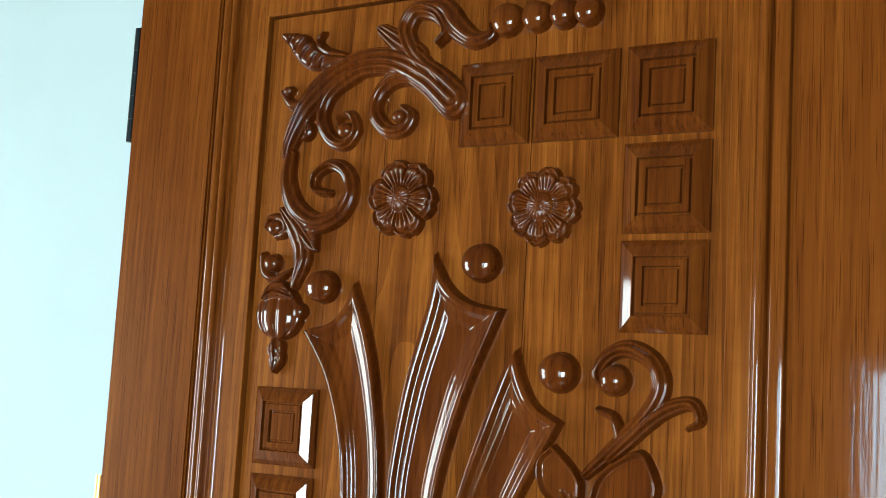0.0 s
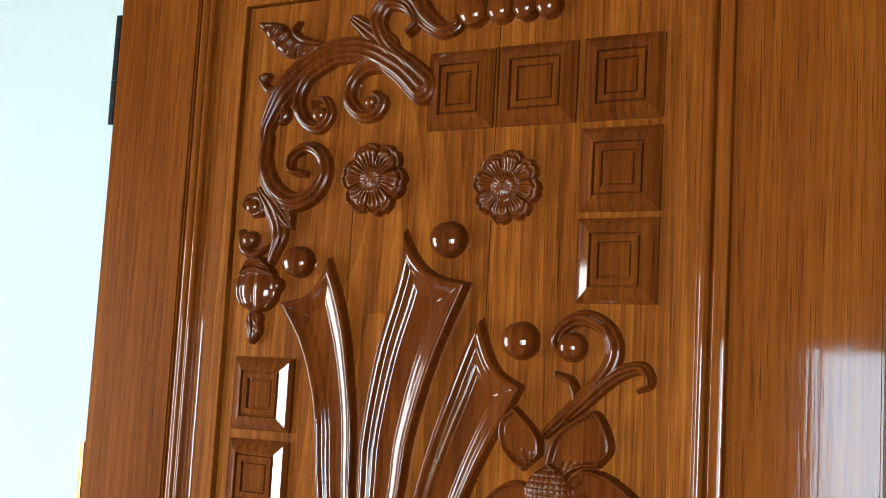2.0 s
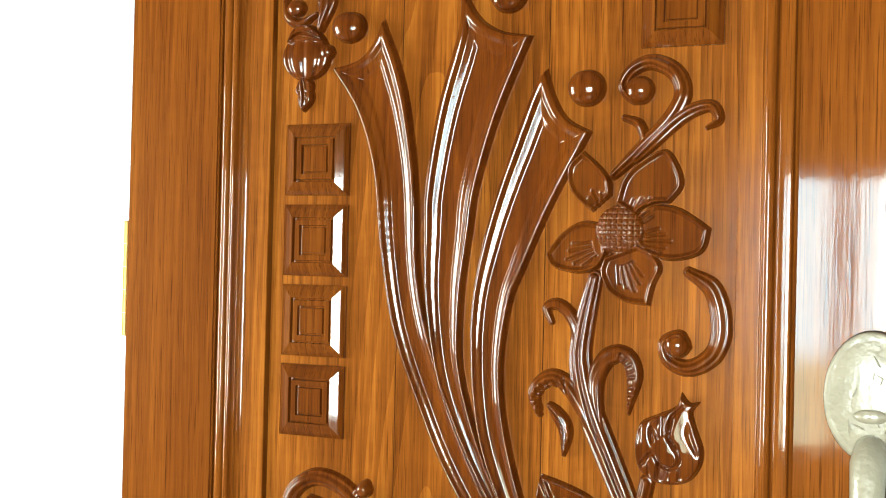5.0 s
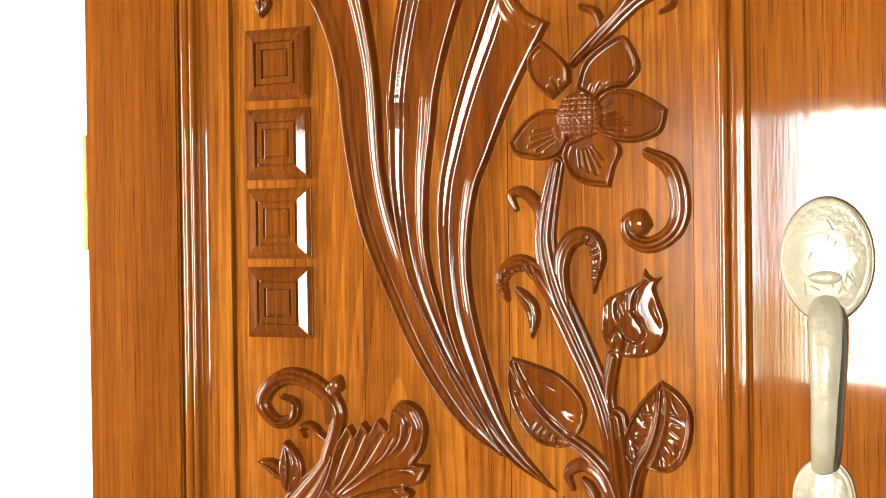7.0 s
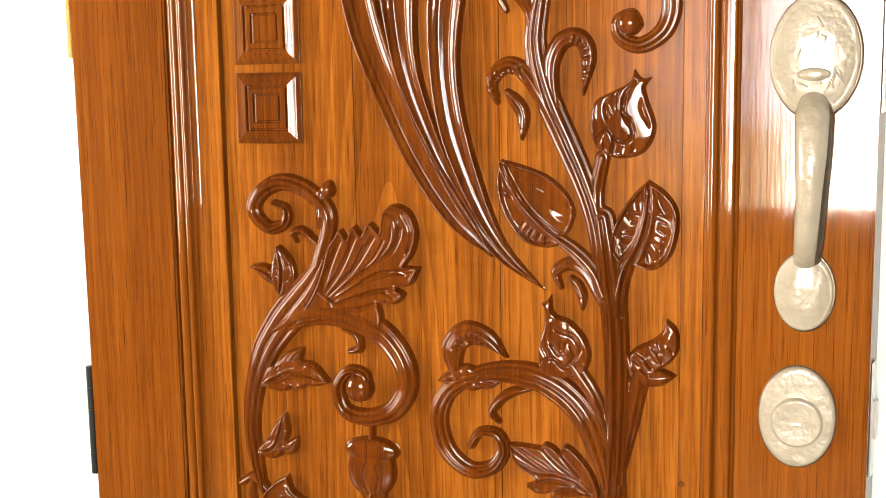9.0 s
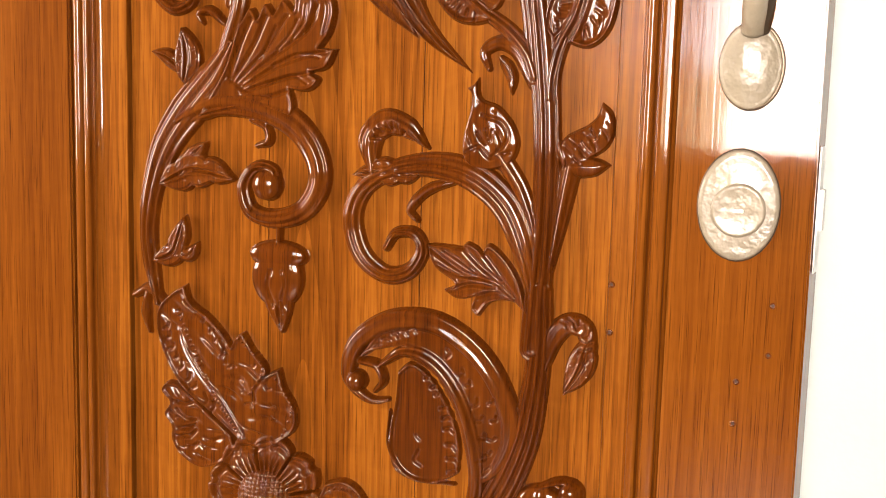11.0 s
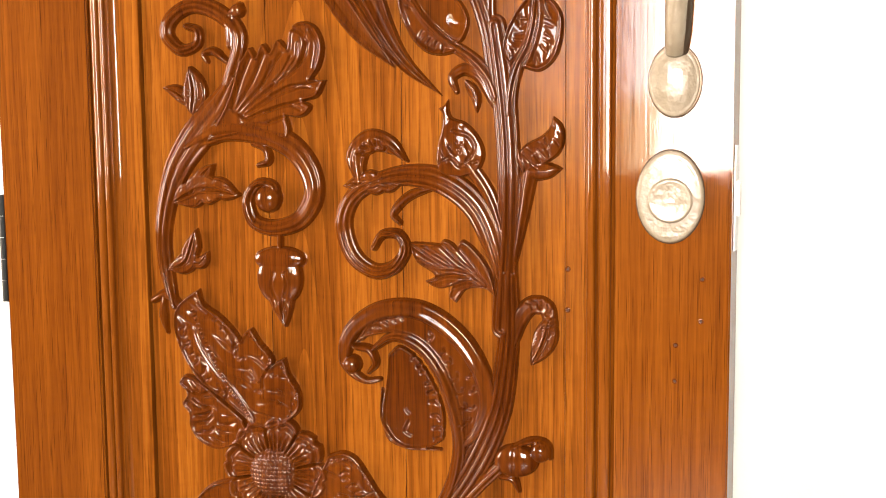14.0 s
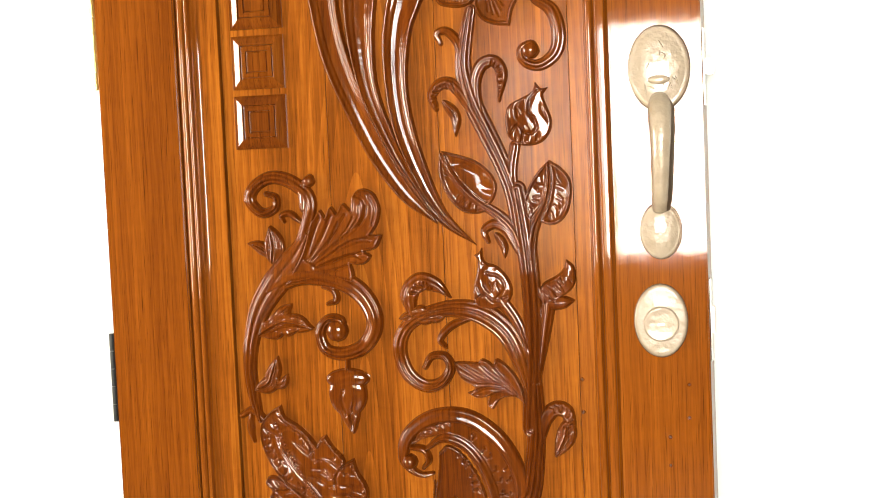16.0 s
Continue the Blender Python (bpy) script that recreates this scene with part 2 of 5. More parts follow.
LX0, LX1 = 0.129, 0.748     # where the beads start on the two sides
part("hinge_stile", box(0, LX0, FACE, BACK, Z0, Z1, 0.0025), TEAK, door)
bm = box(LX1 + MW, W, FACE, BACK, Z0, Z1)
for v in bm.verts:
    if v.co.x > W - 0.001:
        v.co.x = W + 0.002 if v.co.y > 0 else W - 0.006
bmesh.ops.bevel(bm, geom=bm.edges[:], offset=0.0018, segments=2, affect="EDGES")
part("lock_stile", bm, TEAK, door)
TOPZ, BOTZ = PZ1 + 0.034 + MW, PZ0 - 0.034 - MW


part("top_rail", box(LX0 + 0.0005, LX1 + MW - 0.0005, FACE + 0.001, BACK - 0.001, TOPZ, Z1 - 0.001, 0.002), TEAK_RAIL, door)
part("bottom_rail", box(LX0 + 0.0005, LX1 + MW - 0.0005, FACE + 0.001, BACK - 0.001, Z0 + 0.001, BOTZ, 0.002), TEAK_RAIL, door)

# bead moulding, flat fillet and groove round the panel: distance inwards from the stile, and depth
def beads_of(rounds, flat_to):
    """A moulding's section: beads (centre, half width, height, fullness) with deep quirks between them, then a flat."""
    prof = [(0.0, 0.012), (0.0003, FACE + 0.009), (rounds[0][0] - rounds[0][1] - 0.0008, FACE + 0.009)]
    for c, r, h, full in rounds:
        for i in range(11):
            a = math.pi * i / 10
            prof.append((c - r * math.cos(a), FACE + 0.0055 - (h + 0.003) * math.sin(a) ** full))
        prof.append((c + r + 0.0007, FACE + 0.0095))
        prof.append((c + r + 0.0014, FACE + 0.0095))
    return prof + [(flat_to - 0.0005, FACE + 0.0075), (MW, FACE + 0.0075), (MW, 0.012)]


BEADS = beads_of([(0.0085, 0.0052, 0.0040, 0.7), (0.0183, 0.0038, 0.0025, 0.7)], 0.0260)
BEADS_LOCK = beads_of([(0.0115, 0.0068, 0.0028, 0.12), (0.0272, 0.0055, 0.0040, 0.7)], 0.0352)
FILLET = [(0.0, 0.012), (0.0, FACE + 0.0085), (0.0006, FACE + 0.0078), (0.0318, FACE + 0.0078), (0.0325, FACE + 0.0086), (0.0325, 0.0115), (0.034, 0.0115)]


def surround(name, prof, ox0, ox1, oz0, oz1, sides):
    """Four mitred lengths of a profile that runs round the panel."""
    corner = lambda d: [(ox0 + d, oz0 + d), (ox1 - d, oz0 + d), (ox1 - d, oz1 - d), (ox0 + d, oz1 - d)]
    for k in sides:
        bm = bmesh.new()
        ring = []
        for d, y in prof:
            c = corner(d)
            ring.append([bm.verts.new((c[k][0], y, c[k][1])), bm.verts.new((c[(k + 1) % 4][0], y, c[(k + 1) % 4][1]))])
        for a, b in zip(ring, ring[1:]):
            bm.faces.new((a[0], a[1], b[1], b[0]))
        ob = part(name, bm, PANEL if name == "panel_fillet" else TEAK, door)
        for p in ob.data.polygons:
            p.use_smooth = len(prof) > 10


surround("bead_moulding", BEADS, LX0, LX1 + MW, BOTZ, TOPZ, (0, 2, 3))
surround("bead_moulding", BEADS_LOCK, LX0, LX1 + MW, BOTZ, TOPZ, (1,))
surround("panel_fillet", FILLET, LX0 + MW - 0.003, LX1 + 0.0105, BOTZ + MW, TOPZ - MW, range(4))

# the panel, three boards with fine open joints
JOINTS = [PX0 + 0.0005, 0.3590, 0.5290, PX1 - 0.001]
for a, b in zip(JOINTS, JOINTS[1:]):
    part("panel_board", box(a + 0.0005, b - 0.0005, 0.0, 0.012, PZ0 + 0.001, PZ1 - 0.0005), PANEL, door)
part("panel_back", box(LX0 + 0.001, LX1 + MW - 0.001, 0.0125, BACK - 0.002, BOTZ + 0.001, TOPZ - 0.001), TEAK, door)

# raised square blocks
BLOCK = [(0.0, 0.0), (0.0, 0.0036), (0.0004, 0.0030), (0.0050, 0.0064), (0.0140, 0.0104), (0.0149, 0.0104), (0.0155, 0.0056),
         (0.0172, 0.0056), (0.0178, 0.0095), (0.0236, 0.0095), (0.0242, 0.0054), (0.0259, 0.0054), (0.0266, 0.0084)]


def block_mesh(w, h):
    bm = bmesh.new()
    rings = []
    for d, y in BLOCK:
        rings.append([bm.verts.new((sx * (w / 2 - d), -y, sz * (h / 2 - d))) for sx, sz in ((-1, -1), (1, -1), (1, 1), (-1, 1))])
    for a, b in zip(rings, rings[1:]):
        for i in range(4):
            bm.faces.new((a[i], a[(i + 1) % 4], b[(i + 1) % 4], b[i]))
    bm.faces.new(rings[-1])
    bmesh.ops.recalc_face_normals(bm, faces=bm.faces[:])
    return bm


def block(x0, x1, z0, z1):
    ob = part("carved_block", block_mesh(x1 - x0, z1 - z0), CARVED_BLOCK, door)
    ob.location = ((x0 + x1) / 2, 0, (z0 + z1) / 2)


for x0, x1 in ((0.449, 0.5265), (0.5315, 0.619), (0.627, 0.7095)):
    block(x0, x1, 1.6600, 1.7440)
for z in (1.5695, 1.4800):
    block(0.627, 0.7095, z, z + 0.083)
for z in (1.3315, 1.2400, 1.1490, 1.0585):
    block(0.2145, 0.2965, z, z + 0.081)


# ---- carved relief: each motif is a fine sheet raised from strokes, leaves, domes and rosettes ----
STEP, RELIEF = 0.00075, 1.12


def glide(pts, n=9):
    """A smooth line through control points."""
    p = np.array(pts, float)
    if len(p) == 2:
        s = np.linspace(0, 1, n)[:, None]
        return p[0] * (1 - s) + p[1] * s
    q = np.vstack([2 * p[0] - p[1], p, 2 * p[-1] - p[-2]])
    out = []
    for i in range(1, len(q) - 2):
        t = np.linspace(0, 1, n, endpoint=False)[:, None]
        a, b, c, d = q[i - 1], q[i], q[i + 1], q[i + 2]
        out.append(0.5 * (2 * b + (c - a) * t + (2 * a - 5 * b + 4 * c - d) * t ** 2 + (3 * b - a - 3 * c + d) * t ** 3))
    return np.vstack(out + [p[-1:]])


class Relief:
    """Collects raised strokes over a stretch of the panel; heights in metres towards the viewer."""

    def __init__(self, name, label=""):
        self.name, self.label, self.jobs, self.lo, self.hi = name, label, [], np.array([9.0, 9.0]), np.array([-9.0, -9.0])

    def _room(self, pts, pad):
        p = np.array(pts, float)
        self.lo, self.hi = np.minimum(self.lo, p.min(0) - pad), np.maximum(self.hi, p.max(0) + pad)
        return p.min(0) - pad, p.max(0) + pad

    def band(self, pts, widths, h, ribs=0, edge=0.0055, reed=0.22, hollow=0.0):
        line = glide(pts)
        self.jobs.append(("band", *self._room(line, max(widths) + 0.006), line, widths, h, ribs, edge, reed, hollow))
        return self

    def leaf(self, pts, half, h, veins=7, lobes=0, full=0.42, cup=0.07, vein=0.11):
        line = glide(pts, 14)
        self.jobs.append(("leaf", *self._room(line, half * 1.15 + 0.006), line, half, h, veins, lobes, full, cup, vein))
        return self

    def dome(self, x, z, rx, rz, h, turn=0.0, hatch=0.0, flutes=0):
        r = max(rx, rz) + 0.006
        self.jobs.append(("dome", *self._room([(x, z)], r), x, z, rx, rz, h, radians(turn), hatch, flutes))
        return self

    def rosette(self, x, z, r, petals, h, heart=0.34, notch=0.2, flutes=5, turn=0.0):
        self.jobs.append(("rosette", *self._room([(x, z)], r + 0.006), x, z, r, petals, h, heart, notch, flutes, radians(turn)))
        return self

    def beads(self, pts, n, r, h):
        """A row of small carved pearls."""
        line = glide(pts)
        for i in range(n):
            x, z = line[round(i * (len(line) - 1) / (n - 1))] if n < len(line) else np.array([np.interp(i / (n - 1), np.linspace(0, 1, len(line)), line[:, k]) for k in (0, 1)])
            self.dome(float(x), float(z), r, r, h)
        return self

    def plate(self, edges, h, rim=0.0035, cup=0.3, crown=0.0, ripple=None):
        """A shape within a closed outline of smooth edges that meet in corners: a rolled rim round a hollow, or a swelling crown; ripple: gouged waves, as direction in degrees, wavelength and depth."""
        line = np.vstack([glide(e) for e in edges] + [np.array(edges[0][:1], float)])
        self.jobs.append(("plate", *self._room(line, 0.004), line, h, rim, cup, crown, ripple))
        return self

    def plume(self, left, right, top, h):
        """A flared plume within two long edges and a hollow top: a raised rim, a step and a sunk channel, mitred at the horns."""
        line = np.vstack([glide(left)[::-1], glide(top)[1:-1], glide(right), np.array(left[-1:], float)])
        self.jobs.append(("plume", *self._room(line, 0.004), line, h))
        return self

    def nicks(self, pts, n, length, turn, width, depth, bend=0.0):
        """A row of short gouge cuts along a line, each turned from its direction."""
        line, hand = glide(pts), random.Random(n + len(self.jobs))
        for i in range(n):
            long, deep, off = length * hand.uniform(0.65, 1.2), depth * hand.uniform(0.6, 1.4), radians(turn + hand.uniform(-16, 16))
            k = (i + 0.5 + hand.uniform(-0.2, 0.2)) / n * (len(line) - 1)
            a, b = line[int(k)], line[min(int(k) + 1, len(line) - 1)]
            p, d = a + (b - a) * (k % 1), (b - a) / (np.linalg.norm(b - a) + 1e-9)
            c, q = math.cos(off), math.sin(off)
            d = np.array([d[0] * c - d[1] * q, d[0] * q + d[1] * c])
            m = np.array([-d[1], d[0]])
            self.cut([tuple(p), tuple(p + d * long * 0.5 + m * bend), tuple(p + d * long)], width, deep)
        return self

    def cut(self, pts, width, depth):
        line = glide(pts)
        self.jobs.append(("cut", *self._room(line, width + 0.002), line, width, depth))
        return self

    @staticmethod
    def _near(X, Z, line):
        """For each place the distance to a line, the side and the share of its length."""
        best, side, share = np.full(X.shape, 9.0), np.zeros(X.shape), np.zeros(X.shape)
        seg = np.linalg.norm(np.diff(line, axis=0), axis=1)
        run = np.concatenate([[0], np.cumsum(seg)]) / max(seg.sum(), 1e-9)
        for i, (a, b) in enumerate(zip(line, line[1:])):
            d = b - a
            t = np.clip(((X - a[0]) * d[0] + (Z - a[1]) * d[1]) / (d @ d + 1e-12), 0, 1)
            ex, ez = X - a[0] - t * d[0], Z - a[1] - t * d[1]
            r = np.hypot(ex, ez)
            m = r < best
            best[m], share[m] = r[m], (run[i] + t * (run[i + 1] - run[i]))[m]
            side[m] = np.sign(d[0] * ez - d[1] * ex)[m]
        return best, side, share

    @staticmethod
    def _inside(X, Z, line):
        """Which places lie within a closed line."""
        odd = np.zeros(X.shape, bool)
        for a, b in zip(line, line[1:]):
            if abs(a[1] - b[1]) > 1e-9:
                odd ^= ((Z < a[1]) != (Z < b[1])) & (X < a[0] + (Z - a[1]) * (b[0] - a[0]) / (b[1] - a[1]))
        return odd

    @staticmethod
    def _raise(e, edge, top):
        """Heights over the distance inside an outline: a soft fillet at the foot, a steep wall, a rounded top."""
        k, wall, foot = np.clip(e / edge, 0, 1), np.clip(e / 0.0011, 0, 1), np.clip(1 + e / 0.0009, 0, 1)
        return np.where(e < 0, 0.0005 * foot ** 2 - 0.00006 - np.clip(-e - 0.0013, 0, 1), 0.00044 + (top - 0.001) * (0.55 * wall + 0.45 * (1 - (1 - k) ** 2)))

    def build(self, parent):
        nx, nz = (int(v) + 2 for v in (self.hi - self.lo) / STEP)
        gx, gz = self.lo[0] + STEP * np.arange(nx), self.lo[1] + STEP * np.arange(nz)
        H = np.full((nx, nz), -0.004)
        for kind, lo, hi, *a in self.jobs:
            i0, j0 = (np.maximum(0, (lo - self.lo) / STEP)).astype(int)
            i1, j1 = ((hi - self.lo) / STEP).astype(int) + 2
            X, Z = np.meshgrid(gx[i0:i1], gz[j0:j1], indexing="ij")
            old = H[i0:i1, j0:j1]
            if kind == "band":
                line, widths, h, ribs, edge, reed, hollow = a
                d, side, s = self._near(X, Z, line)
                w = np.interp(s, np.linspace(0, 1, len(widths)), np.array(widths) / 2)
                u = np.clip(side * d / np.maximum(w, 1e-4), -1, 1)
                top = h * (0.72 + 0.28 * (1 - u * u)) * np.clip(0.45 + w / 0.008, 0, 1)
                if hollow:
                    top = h * (1 - hollow + hollow * u * u)
                if ribs:
                    top = top - reed * h * (0.5 - 0.5 * np.cos(2 * np.pi * ribs * (u + 1) / 2)) ** 2
                f = self._raise(w - d, np.minimum(edge, np.maximum(w, 0.0012)), top)
            elif kind == "leaf":
                line, half, h, veins, lobes, full, cup, vein = a
                d, side, s = self._near(X, Z, line)
                power = math.log(0.5) / math.log(full)
                w = half * np.sin(np.pi * np.clip(s, 0, 1) ** power) ** 0.75
                if lobes:
                    w = w * (0.76 + 0.26 * np.abs(np.sin(np.pi * lobes * (s + 0.06 * side))) ** 0.8)
                u = d / np.maximum(w, 1e-4)
                uc = np.clip(u, 0, 1)
                top = h * (1 - cup + cup * uc) - 0.30 * h * np.exp(-(uc / 0.10) ** 2) + 0.16 * h * np.exp(-((uc - 0.2) / 0.07) ** 2)
                for row, mid in ((0.0, 0.36), (0.5, 0.64)):
                    beat = 2 * np.pi * (1.3 * veins * s - 1.1 * uc + 0.25 * side + row)
                    nick = np.clip(np.sin(beat + 0.9 * np.sin(3.1 * veins * s + row * 7)), 0, 1) ** 5 * np.clip(0.45 + 1.2 * np.sin(2.7 * veins * s + 2.0 * side + 5.0 * row), 0, 1)
                    top = top - vein * h * nick * np.exp(-((uc - mid) / 0.10) ** 2)
                top = top - 0.16 * h * np.exp(-((uc - 0.84) / 0.05) ** 2)
                f = self._raise(w - d, np.minimum(0.0045, np.maximum(w, 0.0012)), top)
            elif kind == "dome":
                x, z, rx, rz, h, turn, hatch, flutes = a
                ex, ez = X - x, Z - z
                p, q = ex * math.cos(turn) + ez * math.sin(turn), -ex * math.sin(turn) + ez * math.cos(turn)
                rr = np.hypot(p / rx, q / rz)
                e = (1 - rr) * min(rx, rz)
                foot = np.clip(1 + e / 0.0013, 0, 1)
                f = np.where(e < 0, 0.0005 * foot ** 2 - 0.00006 - np.clip(-e - 0.0013, 0, 1), 0.00044 + h * (0.4 * np.clip(e / 0.0014, 0, 1) + 0.6 * np.sqrt(np.clip(1 - rr ** 2, 0, 1))))
                if hatch:
                    f = f - 0.0016 * np.maximum(np.cos(2 * np.pi * p / hatch) ** 8, np.cos(2 * np.pi * q / hatch) ** 8) * (rr < 0.97)
                if flutes:
                    f = f - 0.12 * h * (0.5 + 0.5 * np.cos(2 * np.pi * flutes * p / (rx * np.sqrt(np.clip(1.02 - (q / rz) ** 2, 0.05, 1)))  / 2)) ** 3 * (rr < 0.97)
            elif kind == "rosette":
                x, z, r, petals, h, heart, notch, flutes, turn = a
                th, rad = np.arctan2(Z - z, X - x) + turn, np.hypot(X - x, Z - z)
                c = np.abs(np.cos(petals * th / 2))
                rim = r * (1 - notch + notch * c ** 0.6 - 0.05 * np.exp(-((c - 1) / 0.03) ** 2))
                k = np.clip(rad / rim, 0, 1.5)
                top = h * (0.66 + 0.16 * k ** 2) - 0.60 * h * np.exp(-(c / 0.10) ** 2) * (k > 0.3)
                top = top + 0.14 * h * np.cos(flutes * petals * th) * np.clip((0.78 - k) * 4, 0, 1) - 0.28 * h * np.exp(-((k - 0.86) / 0.05) ** 2)
                f = self._raise(rim - rad, 0.004, top)
                hr = rad / (heart * r)
                f = np.maximum(f, np.where(hr < 1, h * (0.62 + 0.42 * np.sqrt(np.clip(1 - hr ** 2, 0, 1))) - 0.0012 * np.cos(9 * th) ** 6 * (hr > 0.2) - 0.0015 * np.exp(-((hr - 0.9) / 0.08) ** 2), -1))
            elif kind in ("plate", "plume"):
                line, h = a[:2]
                e = self._near(X, Z, line)[0] * np.where(self._inside(X, Z, line), 1, -1)
                if kind == "plate":
                    rim, cup, crown, ripple = a[2:]
                    k = np.clip((e - rim * 0.6) / (rim * 1.2), 0, 1)
                    top = h * (1 - cup * k * k * (3 - 2 * k))
                    if crown:
                        k = np.clip(e / max(e.max(), 1e-4), 0, 1)
                        top = h * (1 - crown + crown * (0.5 * k + 0.5 * np.sqrt(1 - (1 - k) ** 2)))
                    if ripple:
                        c, q = math.cos(radians(ripple[0])), math.sin(radians(ripple[0]))
                        u, v = (X * c + Z * q) / ripple[1], (Z * c - X * q) / ripple[1]
                        wave = 0.5 + 0.5 * np.cos(2 * np.pi * (u + 0.22 * np.sin(1.9 * v + 1.0) + 0.12 * np.sin(4.3 * u)))
                        top = top - ripple[2] * wave ** 3 * np.clip((e - rim * 0.5) / 0.003, 0, 1) * np.clip(0.55 + 0.6 * np.sin(2.3 * v + 0.7 * u), 0.1, 1)
                    f = self._raise(e, max(rim * 0.8, 0.002), top)
                else:
                    half = np.maximum.accumulate(np.maximum(e.max(0), 0.003))[None, :]
                    q = np.clip(e / half, 0, 1)
                    top = h * np.interp(q, (0.0, 0.08, 0.18, 0.24, 0.36, 0.50, 0.56, 0.68, 1.0), (0.70, 0.97, 1.0, 0.94, 0.70, 0.62, 0.58, 0.40, 0.34))
                    f = self._raise(e, np.minimum(0.003, half * 0.25), top)
            else:
                line, width, depth = a
                d, side, s = self._near(X, Z, line)
                old -= depth * np.exp(-(d / (width / 2)) ** 2) * (old > 0)
                continue
            np.maximum(old, f, out=old)
        np.maximum(H, -0.004, out=H)
        H = np.where(H > 0.001, 0.001 + (H - 0.001) * RELIEF, H)
        keep = H > -0.0003
        cell = keep[:-1, :-1] | keep[1:, :-1] | keep[:-1, 1:] | keep[1:, 1:]
        used = np.zeros_like(keep)
        for di in (0, 1):
            for dj in (0, 1):
                used[di:nx - 1 + di, dj:nz - 1 + dj] |= cell
        index = np.cumsum(used.ravel()).reshape(used.shape) - 1
        I, J = np.nonzero(used)
        verts = np.stack([gx[I], -H[I, J], gz[J]], 1)
        i, j = np.nonzero(cell)
        faces = np.stack([index[i, j], index[i + 1, j], index[i + 1, j + 1], index[i, j + 1]], 1)
        me = bpy.data.meshes.new(self.name)
        me.from_pydata(verts.tolist(), [], faces.tolist())
        me.polygons.foreach_set("use_smooth", np.ones(len(faces), bool))
        me.materials.append(CARVED)
        ob = new(self.name, me)
        ob.parent = parent
        if self.label:
            ob["label"] = self.label
        return ob


# ---- the carvings on the panel ----

Relief("carved_corner_scroll", "acanthus corner scroll with curled tendrils")\
    .band([(0.4412, 1.7082), (0.4107, 1.7342), (0.3677, 1.7550), (0.3245, 1.7567), (0.2885, 1.7428), (0.2567, 1.7142), (0.2388, 1.6791), (0.2358, 1.6605)], [0.0387, 0.0346, 0.0304, 0.0300, 0.0306, 0.0325, 0.0256, 0.0113], 0.0140, ribs=4)\
    .band([(0.3092, 1.7632), (0.2752, 1.7653), (0.2538, 1.7737), (0.2384, 1.7880), (0.2201, 1.7977)], [0.0069, 0.0169, 0.0271, 0.0275, 0.0103], 0.0110)\
    .cut([(0.2361, 1.7793), (0.2460, 1.7911)], 0.0036, 0.0030)\
    .cut([(0.2462, 1.7707), (0.2562, 1.7811)], 0.0036, 0.0030)\
    .cut([(0.2579, 1.7619), (0.2662, 1.7725)], 0.0035, 0.0030)\
    .cut([(0.2707, 1.7557), (0.2774, 1.7663)], 0.0035, 0.0030)\
    .cut([(0.2258, 1.7881), (0.2375, 1.7984)], 0.0036, 0.0030)\
    .band([(0.3028, 1.7688), (0.2782, 1.7750), (0.2666, 1.7863), (0.2719, 1.7959)], [0.0055, 0.0098, 0.0099, 0.0064], 0.0100)\
    .band([(0.3940, 1.7584), (0.3704, 1.7752), (0.3494, 1.7909)], [0.0260, 0.0265, 0.0148], 0.0110, ribs=4, reed=0.4)\
    .band([(0.4211, 1.7291), (0.3918, 1.7598), (0.3794, 1.7869), (0.3920, 1.8066), (0.4164, 1.8007), (0.4291, 1.7814), (0.4205, 1.7699)], [0.0216, 0.0222, 0.0198, 0.0223, 0.0194, 0.0153, 0.0090], 0.0130, ribs=3)\
    .band([(0.3951, 1.8111), (0.4228, 1.8058), (0.4409, 1.7842), (0.4616, 1.7690), (0.4808, 1.7715), (0.4815, 1.7813)], [0.0105, 0.0219, 0.0266, 0.0237, 0.0172, 0.0086], 0.0120, ribs=2)\
    .band([(0.3250, 1.7499), (0.2910, 1.7314), (0.2781, 1.7045), (0.2901, 1.6790), (0.3108, 1.6710), (0.3243, 1.6847), (0.3171, 1.7016), (0.3023, 1.7021), (0.3017, 1.6911)], [0.0177, 0.0180, 0.0167, 0.0165, 0.0149, 0.0135, 0.0108, 0.0096, 0.0068], 0.0120, ribs=2)\
    .dome(0.3103, 1.6856, 0.0104, 0.0086, 0.0110)\
    .band([(0.4175, 1.7336), (0.3759, 1.7386), (0.3529, 1.7249), (0.3468, 1.7025), (0.3624, 1.6834), (0.3835, 1.6820), (0.3929, 1.6955), (0.3811, 1.7059)], [0.0217, 0.0210, 0.0199, 0.0173, 0.0170, 0.0155, 0.0129, 0.0078], 0.0120, ribs=2)\
    .dome(0.3790, 1.6953, 0.0091, 0.0078, 0.0120)\
    .band([(0.2220, 1.7340), (0.2352, 1.7196), (0.2561, 1.7205)], [0.0087, 0.0129, 0.0071], 0.0090)\
    .dome(0.2298, 1.7353, 0.0072, 0.0058, 0.0090)\
    .leaf([(0.2579, 1.6997), (0.2613, 1.6870), (0.2521, 1.6783)], 0.0070, 0.0090, veins=3, lobes=0).build(door)

Relief("carved_bead")\
    .dome(0.4991, 1.7844, 0.0171, 0.0168, 0.0150).build(door)

Relief("carved_bead")\
    .dome(0.5314, 1.7840, 0.0154, 0.0154, 0.0150).build(door)

Relief("carved_bead")\
    .dome(0.5605, 1.7834, 0.0144, 0.0146, 0.0150).build(door)

Relief("carved_bead")\
    .dome(0.5858, 1.7831, 0.0141, 0.0144, 0.0150).build(door)

